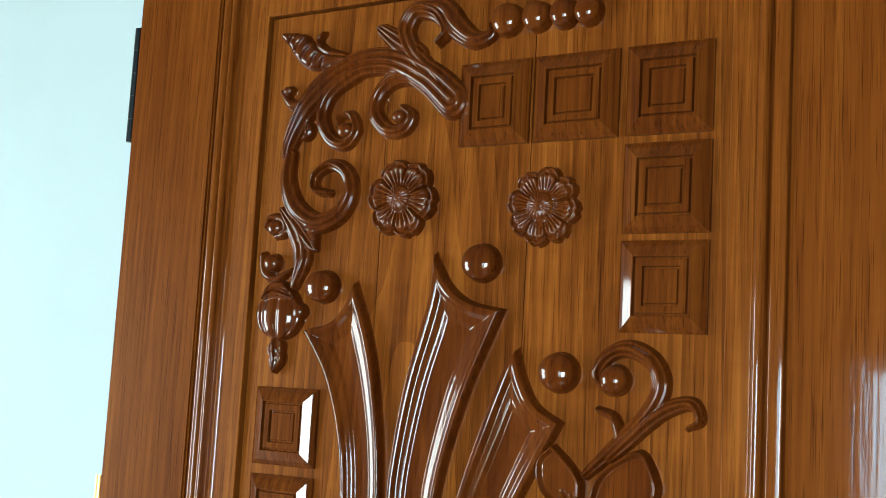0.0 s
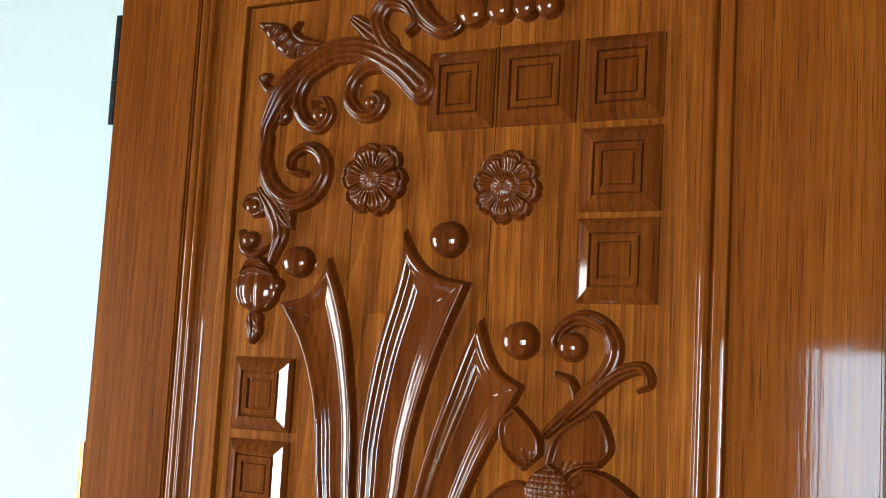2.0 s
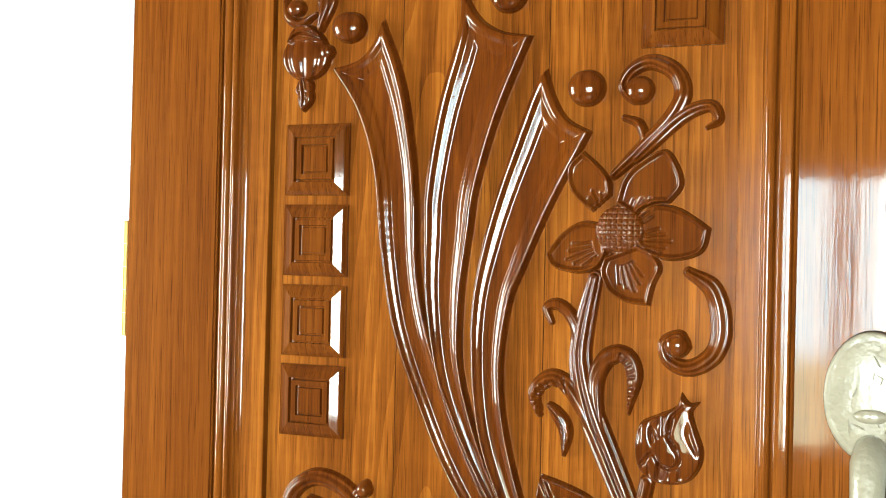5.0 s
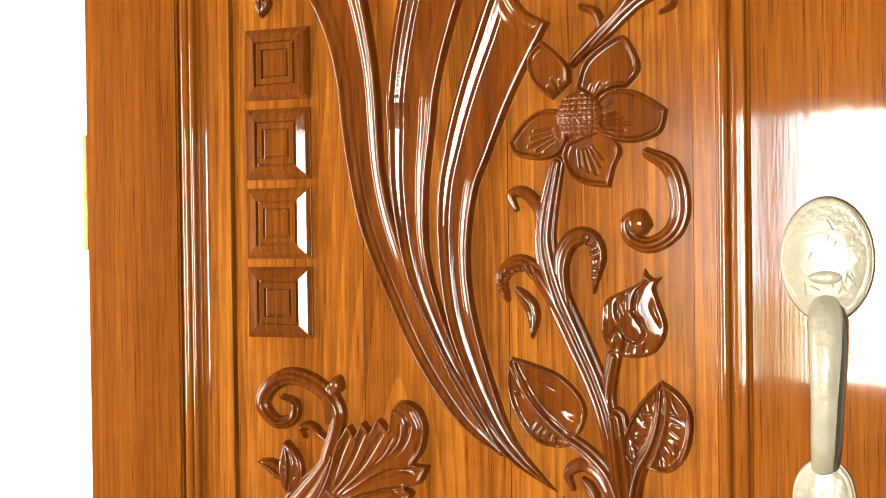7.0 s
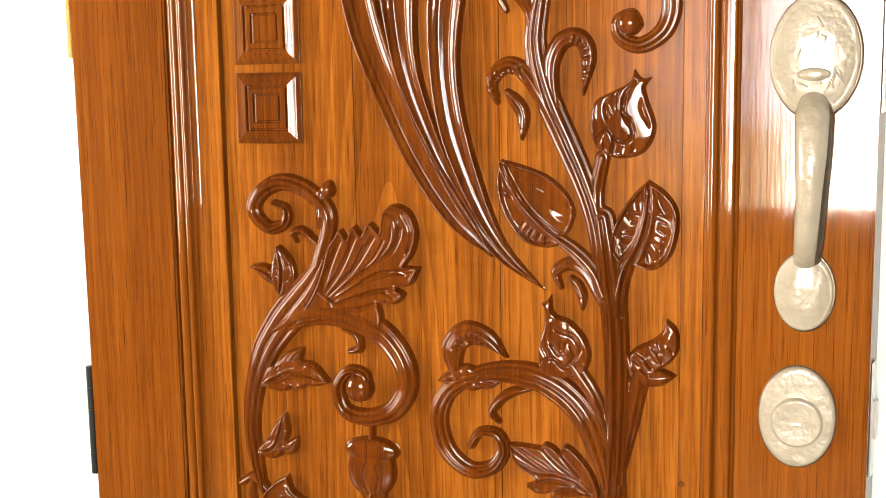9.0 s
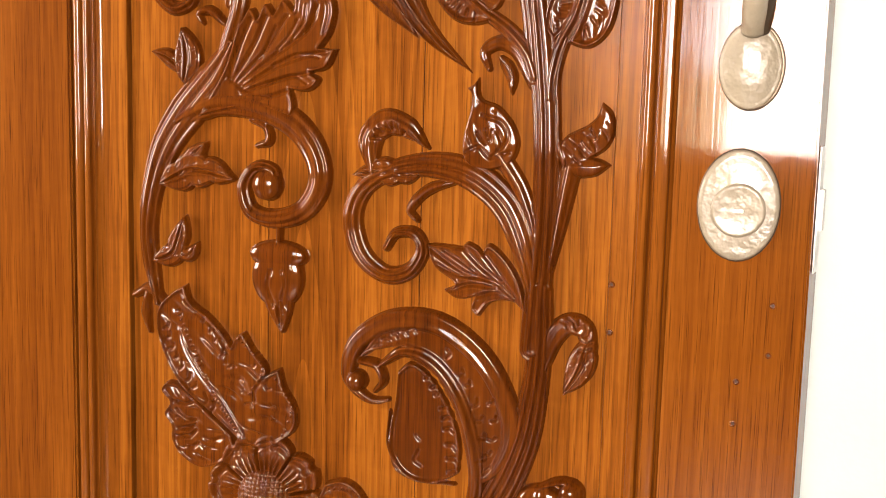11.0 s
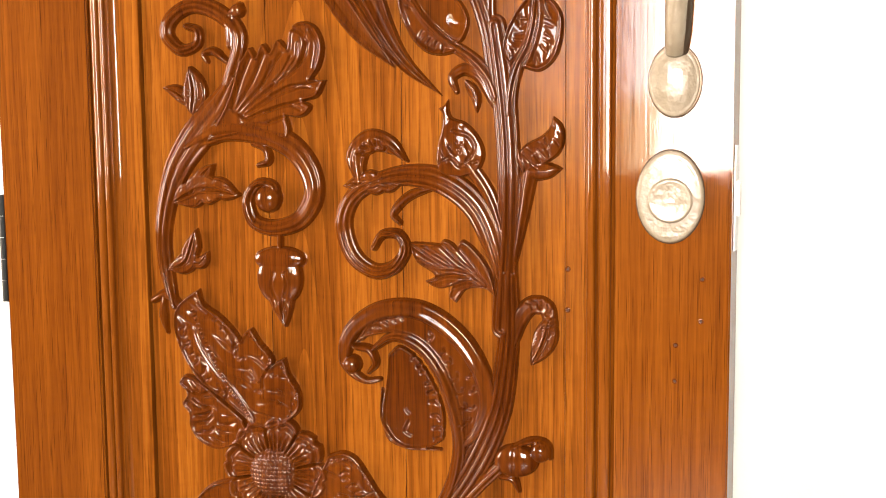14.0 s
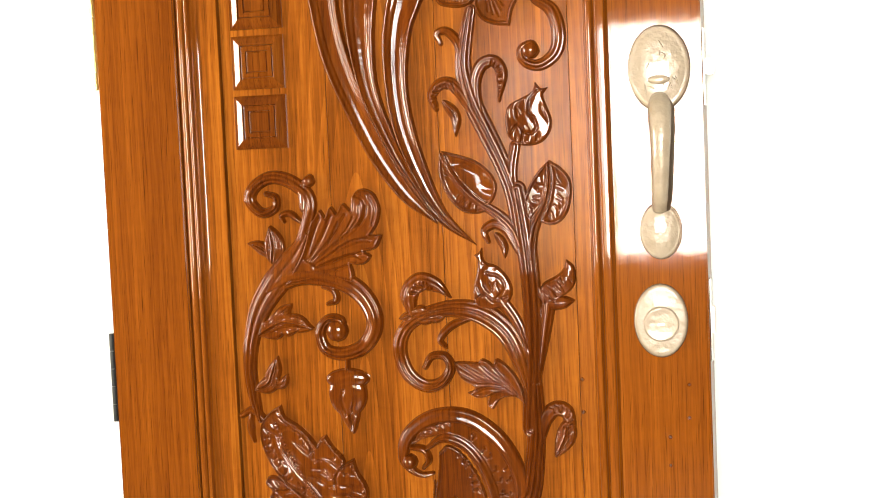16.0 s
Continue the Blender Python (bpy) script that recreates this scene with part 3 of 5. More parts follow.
Relief("carved_c_scroll", "C-shaped scroll with a fluted stalk")\
    .band([(0.2402, 1.6633), (0.2373, 1.6354), (0.2501, 1.6052), (0.2791, 1.5879), (0.3081, 1.5962), (0.3223, 1.6185), (0.3155, 1.6405), (0.2947, 1.6500), (0.2761, 1.6399), (0.2760, 1.6239), (0.2943, 1.6196)], [0.0127, 0.0184, 0.0223, 0.0232, 0.0214, 0.0200, 0.0175, 0.0150, 0.0124, 0.0096, 0.0081], 0.0130, ribs=2)\
    .band([(0.2340, 1.6032), (0.2558, 1.5762), (0.2641, 1.5518), (0.2563, 1.5197)], [0.0099, 0.0249, 0.0233, 0.0082], 0.0110, ribs=3)\
    .leaf([(0.2495, 1.5948), (0.2690, 1.5729), (0.2832, 1.5576)], 0.0164, 0.0100, veins=5, lobes=2)\
    .band([(0.2097, 1.5852), (0.2166, 1.5957), (0.2343, 1.5921), (0.2386, 1.5784), (0.2250, 1.5737)], [0.0057, 0.0085, 0.0098, 0.0098, 0.0056], 0.0080)\
    .dome(0.2256, 1.5836, 0.0110, 0.0093, 0.0110)\
    .band([(0.2103, 1.5541), (0.2144, 1.5356), (0.2308, 1.5282), (0.2500, 1.5379)], [0.0085, 0.0127, 0.0112, 0.0055], 0.0090)\
    .dome(0.2245, 1.5454, 0.0110, 0.0099, 0.0110).build(door)

Relief("carved_hanging_bud", "drooping bud with fluted petals")\
    .dome(0.2391, 1.4893, 0.0309, 0.0266, 0.0120, flutes=3)\
    .leaf([(0.2172, 1.5060), (0.2359, 1.5154), (0.2636, 1.5065)], 0.0111, 0.0125, veins=3, lobes=0)\
    .leaf([(0.2350, 1.4668), (0.2385, 1.4458), (0.2364, 1.4265)], 0.0123, 0.0090, veins=4, lobes=2)\
    .dome(0.2662, 1.4933, 0.0083, 0.0084, 0.0100).build(door)

Relief("carved_rosette", "open rosette with heart-shaped petals")\
    .rosette(0.3866, 1.6103, 0.0420, 6, 0.0130, heart=0.36, turn=10).build(door)

Relief("carved_rosette", "rosette with eight pointed petals")\
    .rosette(0.5472, 1.5970, 0.0390, 8, 0.0130, heart=0.38, turn=10).build(door)

Relief("carved_ball")\
    .dome(0.2938, 1.5199, 0.0200, 0.0173, 0.0160).build(door)

Relief("carved_ball")\
    .dome(0.4836, 1.5437, 0.0201, 0.0187, 0.0160).build(door)

Relief("carved_ball")\
    .dome(0.5714, 1.4417, 0.0195, 0.0186, 0.0160).build(door)

Relief("carved_plume", "broad curved plume with a flared hollow tip")\
    .plume([(0.2735, 1.4745), (0.3073, 1.4246), (0.3290, 1.3598), (0.3385, 1.2804), (0.3570, 1.1850), (0.3900, 1.1030), (0.4230, 1.0348), (0.4690, 0.9712), (0.5211, 0.9340)],
           [(0.3361, 1.5272), (0.3610, 1.4649), (0.3745, 1.4036), (0.3830, 1.3368), (0.3875, 1.2474), (0.4027, 1.1782), (0.4280, 1.1094), (0.4640, 1.0356), (0.5050, 0.9695), (0.5211, 0.9340)],
           [(0.2735, 1.4745), (0.3067, 1.4830), (0.3250, 1.5010), (0.3361, 1.5272)], 0.0105).build(door)

Relief("carved_plume", "broad curved plume with a flared hollow tip")\
    .plume([(0.4300, 1.5560), (0.4270, 1.5100), (0.4045, 1.4223), (0.3925, 1.3374), (0.3925, 1.2907), (0.3960, 1.2157), (0.4140, 1.1268), (0.4440, 1.0560), (0.4830, 0.9860), (0.5290, 0.9320), (0.5781, 0.9015)],
           [(0.5110, 1.4990), (0.4765, 1.4169), (0.4540, 1.3394), (0.4470, 1.2886), (0.4390, 1.2210), (0.4400, 1.1467), (0.4640, 1.0652), (0.5000, 0.9906), (0.5400, 0.9350), (0.5781, 0.9015)],
           [(0.4300, 1.5560), (0.4506, 1.5230), (0.4757, 1.5060), (0.5110, 1.4990)], 0.0115).build(door)

Relief("carved_plume", "broad curved plume with a flared hollow tip")\
    .plume([(0.5275, 1.4640), (0.5110, 1.4361), (0.4770, 1.3406), (0.4570, 1.2631), (0.4490, 1.1900), (0.4570, 1.0923), (0.4790, 1.0250), (0.5120, 0.9640), (0.5450, 0.9270), (0.5790, 0.9000)],
           [(0.5775, 1.3965), (0.5365, 1.3194), (0.5085, 1.2543), (0.4950, 1.2197), (0.4865, 1.1587), (0.4905, 1.0975), (0.5085, 1.0245), (0.5360, 0.9525), (0.5790, 0.9000)],
           [(0.5275, 1.4640), (0.5390, 1.4310), (0.5530, 1.4100), (0.5775, 1.3965)], 0.0110).build(door)

Relief("carved_scroll", "double scroll rising from the flower")\
    .band([(0.6018, 1.3518), (0.6329, 1.3824), (0.6579, 1.4079), (0.6702, 1.4329), (0.6623, 1.4544), (0.6393, 1.4657), (0.6193, 1.4590), (0.6099, 1.4421), (0.6219, 1.4276), (0.6321, 1.4366)], [0.0092, 0.0136, 0.0156, 0.0167, 0.0179, 0.0170, 0.0160, 0.0138, 0.0103, 0.0068], 0.0130, ribs=2)\
    .dome(0.6275, 1.4375, 0.0140, 0.0140, 0.0145)\
    .band([(0.6247, 1.3682), (0.6580, 1.4012), (0.6800, 1.4159), (0.6993, 1.4194), (0.7067, 1.4059), (0.6948, 1.3986)], [0.0091, 0.0145, 0.0155, 0.0142, 0.0109, 0.0044], 0.0120, ribs=2)\
    .band([(0.6346, 1.3824), (0.6272, 1.4029), (0.6107, 1.4106)], [0.0090, 0.0102, 0.0057], 0.0100).build(door)

Relief("carved_flower", "five-petalled flower with a cross-hatched centre")\
    .plate([[(0.6002, 1.3312), (0.5986, 1.3469), (0.5863, 1.3625), (0.5692, 1.3771)], [(0.5692, 1.3771), (0.5542, 1.3598), (0.5586, 1.3347), (0.5801, 1.3137)]], 0.0120, cup=0.42)\
    .plate([[(0.6051, 1.3229), (0.6147, 1.3512), (0.6365, 1.3699), (0.6560, 1.3768), (0.6694, 1.3577), (0.6722, 1.3397), (0.6598, 1.3240)], [(0.6598, 1.3240), (0.6419, 1.3223), (0.6240, 1.3118)]], 0.0125, cup=0.42)\
    .plate([[(0.6252, 1.3096), (0.6436, 1.3213), (0.6661, 1.3198), (0.6857, 1.3095), (0.7007, 1.2986)], [(0.7007, 1.2986), (0.6954, 1.2783), (0.6814, 1.2695), (0.6593, 1.2667), (0.6377, 1.2734), (0.6259, 1.2873)]], 0.0125, cup=0.42)\
    .plate([[(0.5951, 1.2690), (0.5909, 1.2530), (0.6003, 1.2333), (0.6180, 1.2238), (0.6416, 1.2209)], [(0.6416, 1.2209), (0.6460, 1.2411), (0.6529, 1.2581), (0.6457, 1.2715), (0.6295, 1.2819)]], 0.0125, cup=0.42)\
    .plate([[(0.5953, 1.3018), (0.5703, 1.3048), (0.5508, 1.2944), (0.5314, 1.2711)], [(0.5314, 1.2711), (0.5404, 1.2571), (0.5672, 1.2517), (0.5872, 1.2573), (0.5973, 1.2720)]], 0.0120, cup=0.42)\
    .cut([(0.6017, 1.3133), (0.5983, 1.3299)], 0.0028, 0.0032)\
    .cut([(0.5979, 1.3124), (0.5904, 1.3335)], 0.0028, 0.0032)\
    .cut([(0.5943, 1.3111), (0.5815, 1.3359)], 0.0028, 0.0032)\
    .cut([(0.5910, 1.3092), (0.5779, 1.3278)], 0.0028, 0.0032)\
    .cut([(0.5880, 1.3069), (0.5761, 1.3197)], 0.0028, 0.0032)\
    .cut([(0.6296, 1.3013), (0.6434, 1.3104)], 0.0028, 0.0032)\
    .cut([(0.6272, 1.3043), (0.6433, 1.3186)], 0.0028, 0.0032)\
    .cut([(0.6244, 1.3070), (0.6415, 1.3273)], 0.0028, 0.0032)\
    .cut([(0.6212, 1.3093), (0.6325, 1.3276)], 0.0028, 0.0032)\
    .cut([(0.6178, 1.3111), (0.6243, 1.3262)], 0.0028, 0.0032)\
    .cut([(0.6338, 1.2788), (0.6500, 1.2741)], 0.0028, 0.0032)\
    .cut([(0.6345, 1.2824), (0.6563, 1.2792)], 0.0028, 0.0032)\
    .cut([(0.6347, 1.2862), (0.6618, 1.2859)], 0.0028, 0.0032)\
    .cut([(0.6343, 1.2899), (0.6560, 1.2927)], 0.0028, 0.0032)\
    .cut([(0.6334, 1.2936), (0.6495, 1.2980)], 0.0028, 0.0032)\
    .cut([(0.6097, 1.2594), (0.6113, 1.2426)], 0.0028, 0.0032)\
    .cut([(0.6135, 1.2599), (0.6187, 1.2384)], 0.0028, 0.0032)\
    .cut([(0.6172, 1.2609), (0.6272, 1.2355)], 0.0028, 0.0032)\
    .cut([(0.6207, 1.2624), (0.6316, 1.2431)], 0.0028, 0.0032)\
    .cut([(0.6239, 1.2644), (0.6341, 1.2509)], 0.0028, 0.0032)\
    .cut([(0.5794, 1.2834), (0.5621, 1.2815)], 0.0028, 0.0032)\
    .cut([(0.5803, 1.2796), (0.5583, 1.2741)], 0.0028, 0.0032)\
    .cut([(0.5816, 1.2760), (0.5558, 1.2654)], 0.0028, 0.0032)\
    .cut([(0.5835, 1.2726), (0.5642, 1.2613)], 0.0028, 0.0032)\
    .cut([(0.5858, 1.2695), (0.5726, 1.2589)], 0.0028, 0.0032)\
    .dome(0.6104, 1.2961, 0.0250, 0.0257, 0.0180, hatch=0.011).build(door)

Relief("carved_tendril", "curled tendril hanging from a petal")\
    .band([(0.6795, 1.2555), (0.7041, 1.2385), (0.7129, 1.2027), (0.7057, 1.1752), (0.6825, 1.1605), (0.6616, 1.1677), (0.6572, 1.1852), (0.6725, 1.1931), (0.6805, 1.1814)], [0.0104, 0.0183, 0.0206, 0.0206, 0.0185, 0.0164, 0.0140, 0.0105, 0.0070], 0.0120, ribs=2)\
    .dome(0.6705, 1.1830, 0.0125, 0.0125, 0.0135).build(door)

Relief("carved_flower_stem", "ribbed flower stem with hooked side shoots")\
    .band([(0.5842, 1.2471), (0.5731, 1.1937), (0.5708, 1.1579), (0.5825, 1.1102), (0.6032, 1.0628), (0.6237, 1.0159), (0.6381, 0.9693), (0.6463, 0.9050)], [0.0157, 0.0218, 0.0255, 0.0278, 0.0264, 0.0238, 0.0237, 0.0236], 0.0110, ribs=3, reed=0.3)\
    .band([(0.5727, 1.1669), (0.5633, 1.2011), (0.5473, 1.2182), (0.5329, 1.2150), (0.5384, 1.2004)], [0.0097, 0.0134, 0.0135, 0.0111, 0.0061], 0.0100, ribs=1)\
    .band([(0.5973, 1.0746), (0.5870, 1.1340), (0.5972, 1.1648), (0.6166, 1.1694), (0.6271, 1.1516), (0.6219, 1.1115)], [0.0072, 0.0133, 0.0180, 0.0191, 0.0166, 0.0030], 0.0110, ribs=1)\
    .band([(0.5883, 1.0864), (0.5624, 1.1304), (0.5401, 1.1425), (0.5223, 1.1268), (0.5270, 1.1051)], [0.0097, 0.0171, 0.0184, 0.0173, 0.0087], 0.0110, ribs=2)\
    .leaf([(0.5373, 1.1172), (0.5557, 1.0920), (0.5553, 1.0620)], 0.0079, 0.0100, veins=3, lobes=0)\
    .band([(0.6426, 1.0447), (0.6362, 1.0045), (0.6415, 0.9518)], [0.0153, 0.0154, 0.0118], 0.0100, ribs=2)\
    .nicks([(0.5239, 1.0994), (0.5221, 1.1213), (0.5335, 1.1371), (0.5567, 1.1406)], 9, 0.011, -75, 0.0030, 0.0030)\
    .nicks([(0.6123, 1.1723), (0.6256, 1.1609), (0.6280, 1.1402), (0.6209, 1.1166)], 8, 0.009, -80, 0.0028, 0.0026).build(door)

Relief("carved_tulip_bud", "plump tulip bud with a split tip")\
    .plate([[(0.6754, 1.1359), (0.6708, 1.1225), (0.6532, 1.1131), (0.6354, 1.1035), (0.6300, 1.0839), (0.6331, 1.0606), (0.6464, 1.0477), (0.6661, 1.0445), (0.6843, 1.0496), (0.6953, 1.0640), (0.6974, 1.0816), (0.6897, 1.1038), (0.6867, 1.1178), (0.6935, 1.1277)], [(0.6935, 1.1277), (0.6848, 1.1260), (0.6801, 1.1295), (0.6754, 1.1359)]], 0.0125, crown=0.24, ripple=(10, 0.0170, 0.0018))\
    .cut([(0.6379, 1.0631), (0.6481, 1.0751), (0.6559, 1.0645), (0.6536, 1.0502)], 0.0034, 0.0030)\
    .cut([(0.6559, 1.0645), (0.6677, 1.0612), (0.6759, 1.0696), (0.6723, 1.0843)], 0.0034, 0.0030)\
    .cut([(0.6723, 1.0843), (0.6640, 1.0931), (0.6674, 1.1107), (0.6779, 1.1225)], 0.0034, 0.0026)\
    .nicks([(0.6450, 1.0840), (0.6569, 1.0930), (0.6687, 1.0978)], 4, 0.016, 70, 0.0026, 0.0018).build(door)

Relief("carved_leaf", "broad pointed leaf, one half scooped hollow")\
    .plate([[(0.5312, 1.0418), (0.5564, 1.0350), (0.5832, 1.0246), (0.6041, 1.0069), (0.6127, 0.9871), (0.6066, 0.9655), (0.5937, 0.9576)], [(0.5937, 0.9576), (0.5688, 0.9794), (0.5469, 1.0095), (0.5312, 1.0418)]], 0.0105, rim=0.0025, cup=0.35, ripple=(55, 0.0210, 0.0016))\
    .plate([[(0.5312, 1.0418), (0.5272, 1.0183), (0.5309, 0.9936), (0.5436, 0.9680), (0.5606, 0.9513), (0.5813, 0.9472), (0.6030, 0.9519)], [(0.6030, 0.9519), (0.5688, 0.9794), (0.5469, 1.0095), (0.5312, 1.0418)]], 0.0115, rim=0.004, cup=0.30, ripple=(55, 0.0210, 0.0016))\
    .nicks([(0.5562, 0.9759), (0.5688, 0.9652), (0.5875, 0.9573)], 5, 0.009, -80, 0.0034, 0.0022)\
    .band([(0.6447, 0.8969), (0.6349, 0.9209), (0.6153, 0.9426), (0.5813, 0.9676), (0.5531, 0.9980), (0.5331, 1.0369)], [0.0180, 0.0170, 0.0140, 0.0120, 0.0100, 0.0030], 0.0135, ribs=2, reed=0.35).build(door)

Relief("carved_leaf", "broad pointed leaf with a ribbed stalk")\
    .plate([[(0.6916, 1.0213), (0.7092, 1.0088), (0.7216, 0.9908), (0.7224, 0.9671), (0.7146, 0.9412), (0.6966, 0.9265), (0.6758, 0.9309)], [(0.6758, 0.9309), (0.6874, 0.9567), (0.6942, 0.9899), (0.6916, 1.0213)]], 0.0115, rim=0.004, cup=0.34, ripple=(20, 0.0190, 0.0020))\
    .plate([[(0.6916, 1.0213), (0.6787, 1.0091), (0.6646, 0.9901), (0.6540, 0.9674), (0.6523, 0.9461), (0.6626, 0.9314)], [(0.6626, 0.9314), (0.6803, 0.9564), (0.6884, 0.9867), (0.6916, 1.0213)]], 0.0110, rim=0.003, cup=0.34, ripple=(20, 0.0190, 0.0020))\
    .nicks([(0.6842, 0.9925), (0.6755, 0.9652), (0.6638, 0.9436)], 6, 0.010, -60, 0.0028, 0.0009)\
    .nicks([(0.7018, 0.9931), (0.7021, 0.9663), (0.6905, 0.9418)], 6, 0.010, 60, 0.0028, 0.0009)\
    .band([(0.6594, 0.8763), (0.6604, 0.9009), (0.6674, 0.9292), (0.6815, 0.9565), (0.6895, 0.9879), (0.6911, 1.0136)], [0.0190, 0.0185, 0.0165, 0.0130, 0.0095, 0.0030], 0.0135, ribs=2, reed=0.35).build(door)

Relief("carved_vine_stem", "thick ribbed vine stem")\
    .band([(0.6430, 0.9800), (0.6500, 0.9295), (0.6560, 0.8716), (0.6590, 0.8129), (0.6584, 0.7471), (0.6543, 0.6800), (0.6512, 0.6242)], [0.0260, 0.0300, 0.0282, 0.0273, 0.0265, 0.0269, 0.0272], 0.0130, ribs=3, reed=0.30)\
    .band([(0.6581, 0.6871), (0.6589, 0.6331), (0.6548, 0.5781), (0.6456, 0.5250), (0.6260, 0.4733), (0.5971, 0.4230), (0.5628, 0.3775), (0.5276, 0.3363)], [0.0228, 0.0255, 0.0282, 0.0323, 0.0353, 0.0321, 0.0235, 0.0080], 0.0120, ribs=4, reed=0.30)\
    .band([(0.6699, 0.9354), (0.6616, 0.9007), (0.6585, 0.8599)], [0.0162, 0.0140, 0.0082], 0.0110, ribs=1)\
    .band([(0.6410, 0.8888), (0.6271, 0.9200), (0.6079, 0.9303), (0.5922, 0.9208), (0.5971, 0.9045)], [0.0071, 0.0141, 0.0154, 0.0131, 0.0060], 0.0100, ribs=1)\
    .leaf([(0.6079, 0.9175), (0.6200, 0.8989), (0.6214, 0.8790)], 0.0065, 0.0090, veins=3, lobes=0)\
    .band([(0.6120, 0.8183), (0.6340, 0.7850), (0.6489, 0.7436), (0.6541, 0.6984)], [0.0181, 0.0169, 0.0121, 0.0061], 0.0110, ribs=2)\
    .band([(0.6838, 0.8108), (0.6750, 0.7600), (0.6661, 0.7052)], [0.0212, 0.0167, 0.0073], 0.0110, ribs=2).build(door)

Relief("carved_tulip_bud", "small tulip bud with a curled tip")\
    .plate([[(0.5869, 0.8954), (0.5906, 0.8751), (0.6093, 0.8669), (0.6248, 0.8493), (0.6304, 0.8298), (0.6230, 0.8117), (0.6044, 0.8040), (0.5856, 0.8050), (0.5742, 0.8142), (0.5730, 0.8362), (0.5793, 0.8618), (0.5806, 0.8776), (0.5756, 0.8848)], [(0.5756, 0.8848), (0.5812, 0.8876), (0.5869, 0.8954)]], 0.0125, crown=0.24, ripple=(10, 0.0170, 0.0018))\
    .cut([(0.5768, 0.8207), (0.5906, 0.8268), (0.6031, 0.8165), (0.6218, 0.8229)], 0.0036, 0.0028)\
    .cut([(0.6031, 0.8165), (0.6192, 0.8352), (0.6130, 0.8516), (0.5937, 0.8584)], 0.0034, 0.0026)\
    .nicks([(0.5856, 0.8390), (0.5969, 0.8442), (0.6068, 0.8430)], 3, 0.012, -80, 0.0028, 0.0018).build(door)

Relief("carved_tulip_bud", "half-open bud with pointed sepals")\
    .plate([[(0.7118, 0.8742), (0.7219, 0.8646), (0.7250, 0.8472), (0.7181, 0.8303), (0.7005, 0.8179)], [(0.7005, 0.8179), (0.6827, 0.8103), (0.6718, 0.8218), (0.6765, 0.8394), (0.6973, 0.8513), (0.7072, 0.8611), (0.7118, 0.8742)]], 0.0125, crown=0.26, ripple=(30, 0.0130, 0.0018))\
    .plate([[(0.7224, 0.8135), (0.7124, 0.8188), (0.6916, 0.8233)], [(0.6916, 0.8233), (0.6767, 0.8129), (0.6888, 0.8010), (0.7078, 0.8025), (0.7224, 0.8135)]], 0.0125, crown=0.4)\
    .plate([[(0.6693, 0.8389), (0.6682, 0.8227), (0.6767, 0.8067)], [(0.6767, 0.8067), (0.6826, 0.8165), (0.6765, 0.8314), (0.6693, 0.8389)]], 0.0120, crown=0.4)\
    .nicks([(0.7061, 0.8519), (0.6944, 0.8358), (0.6856, 0.8167)], 5, 0.012, 75, 0.0026, 0.0020).build(door)

Relief("carved_scroll", "large leafy scroll curling from the vine")\
    .band([(0.6520, 0.6676), (0.6424, 0.7159), (0.6208, 0.7663), (0.5838, 0.7968), (0.5402, 0.8060), (0.4987, 0.7983), (0.4679, 0.7796), (0.4557, 0.7476), (0.4657, 0.7102), (0.4918, 0.6896), (0.5178, 0.6944), (0.5321, 0.7154), (0.5245, 0.7337), (0.5039, 0.7338), (0.4934, 0.7182)], [0.0061, 0.0207, 0.0292, 0.0318, 0.0323, 0.0290, 0.0231, 0.0194, 0.0208, 0.0220, 0.0217, 0.0190, 0.0152, 0.0128, 0.0090], 0.0130, ribs=3)\
    .leaf([(0.5274, 0.7945), (0.4922, 0.7974), (0.4563, 0.7929)], 0.0152, 0.0110, veins=5, lobes=3)\
    .band([(0.4773, 0.7968), (0.4738, 0.8295), (0.4908, 0.8472), (0.5150, 0.8417), (0.5364, 0.8229)], [0.0115, 0.0266, 0.0288, 0.0212, 0.0031], 0.0120, ribs=2)\
    .band([(0.5650, 0.7900), (0.5420, 0.7830), (0.5270, 0.7720), (0.5183, 0.7583), (0.5259, 0.7487)], [0.0062, 0.0113, 0.0114, 0.0063], 0.0100)\
    .nicks([(0.4758, 0.8292), (0.4865, 0.8448), (0.5043, 0.8460), (0.5237, 0.8231)], 8, 0.012, -70, 0.0032, 0.0028).build(door)

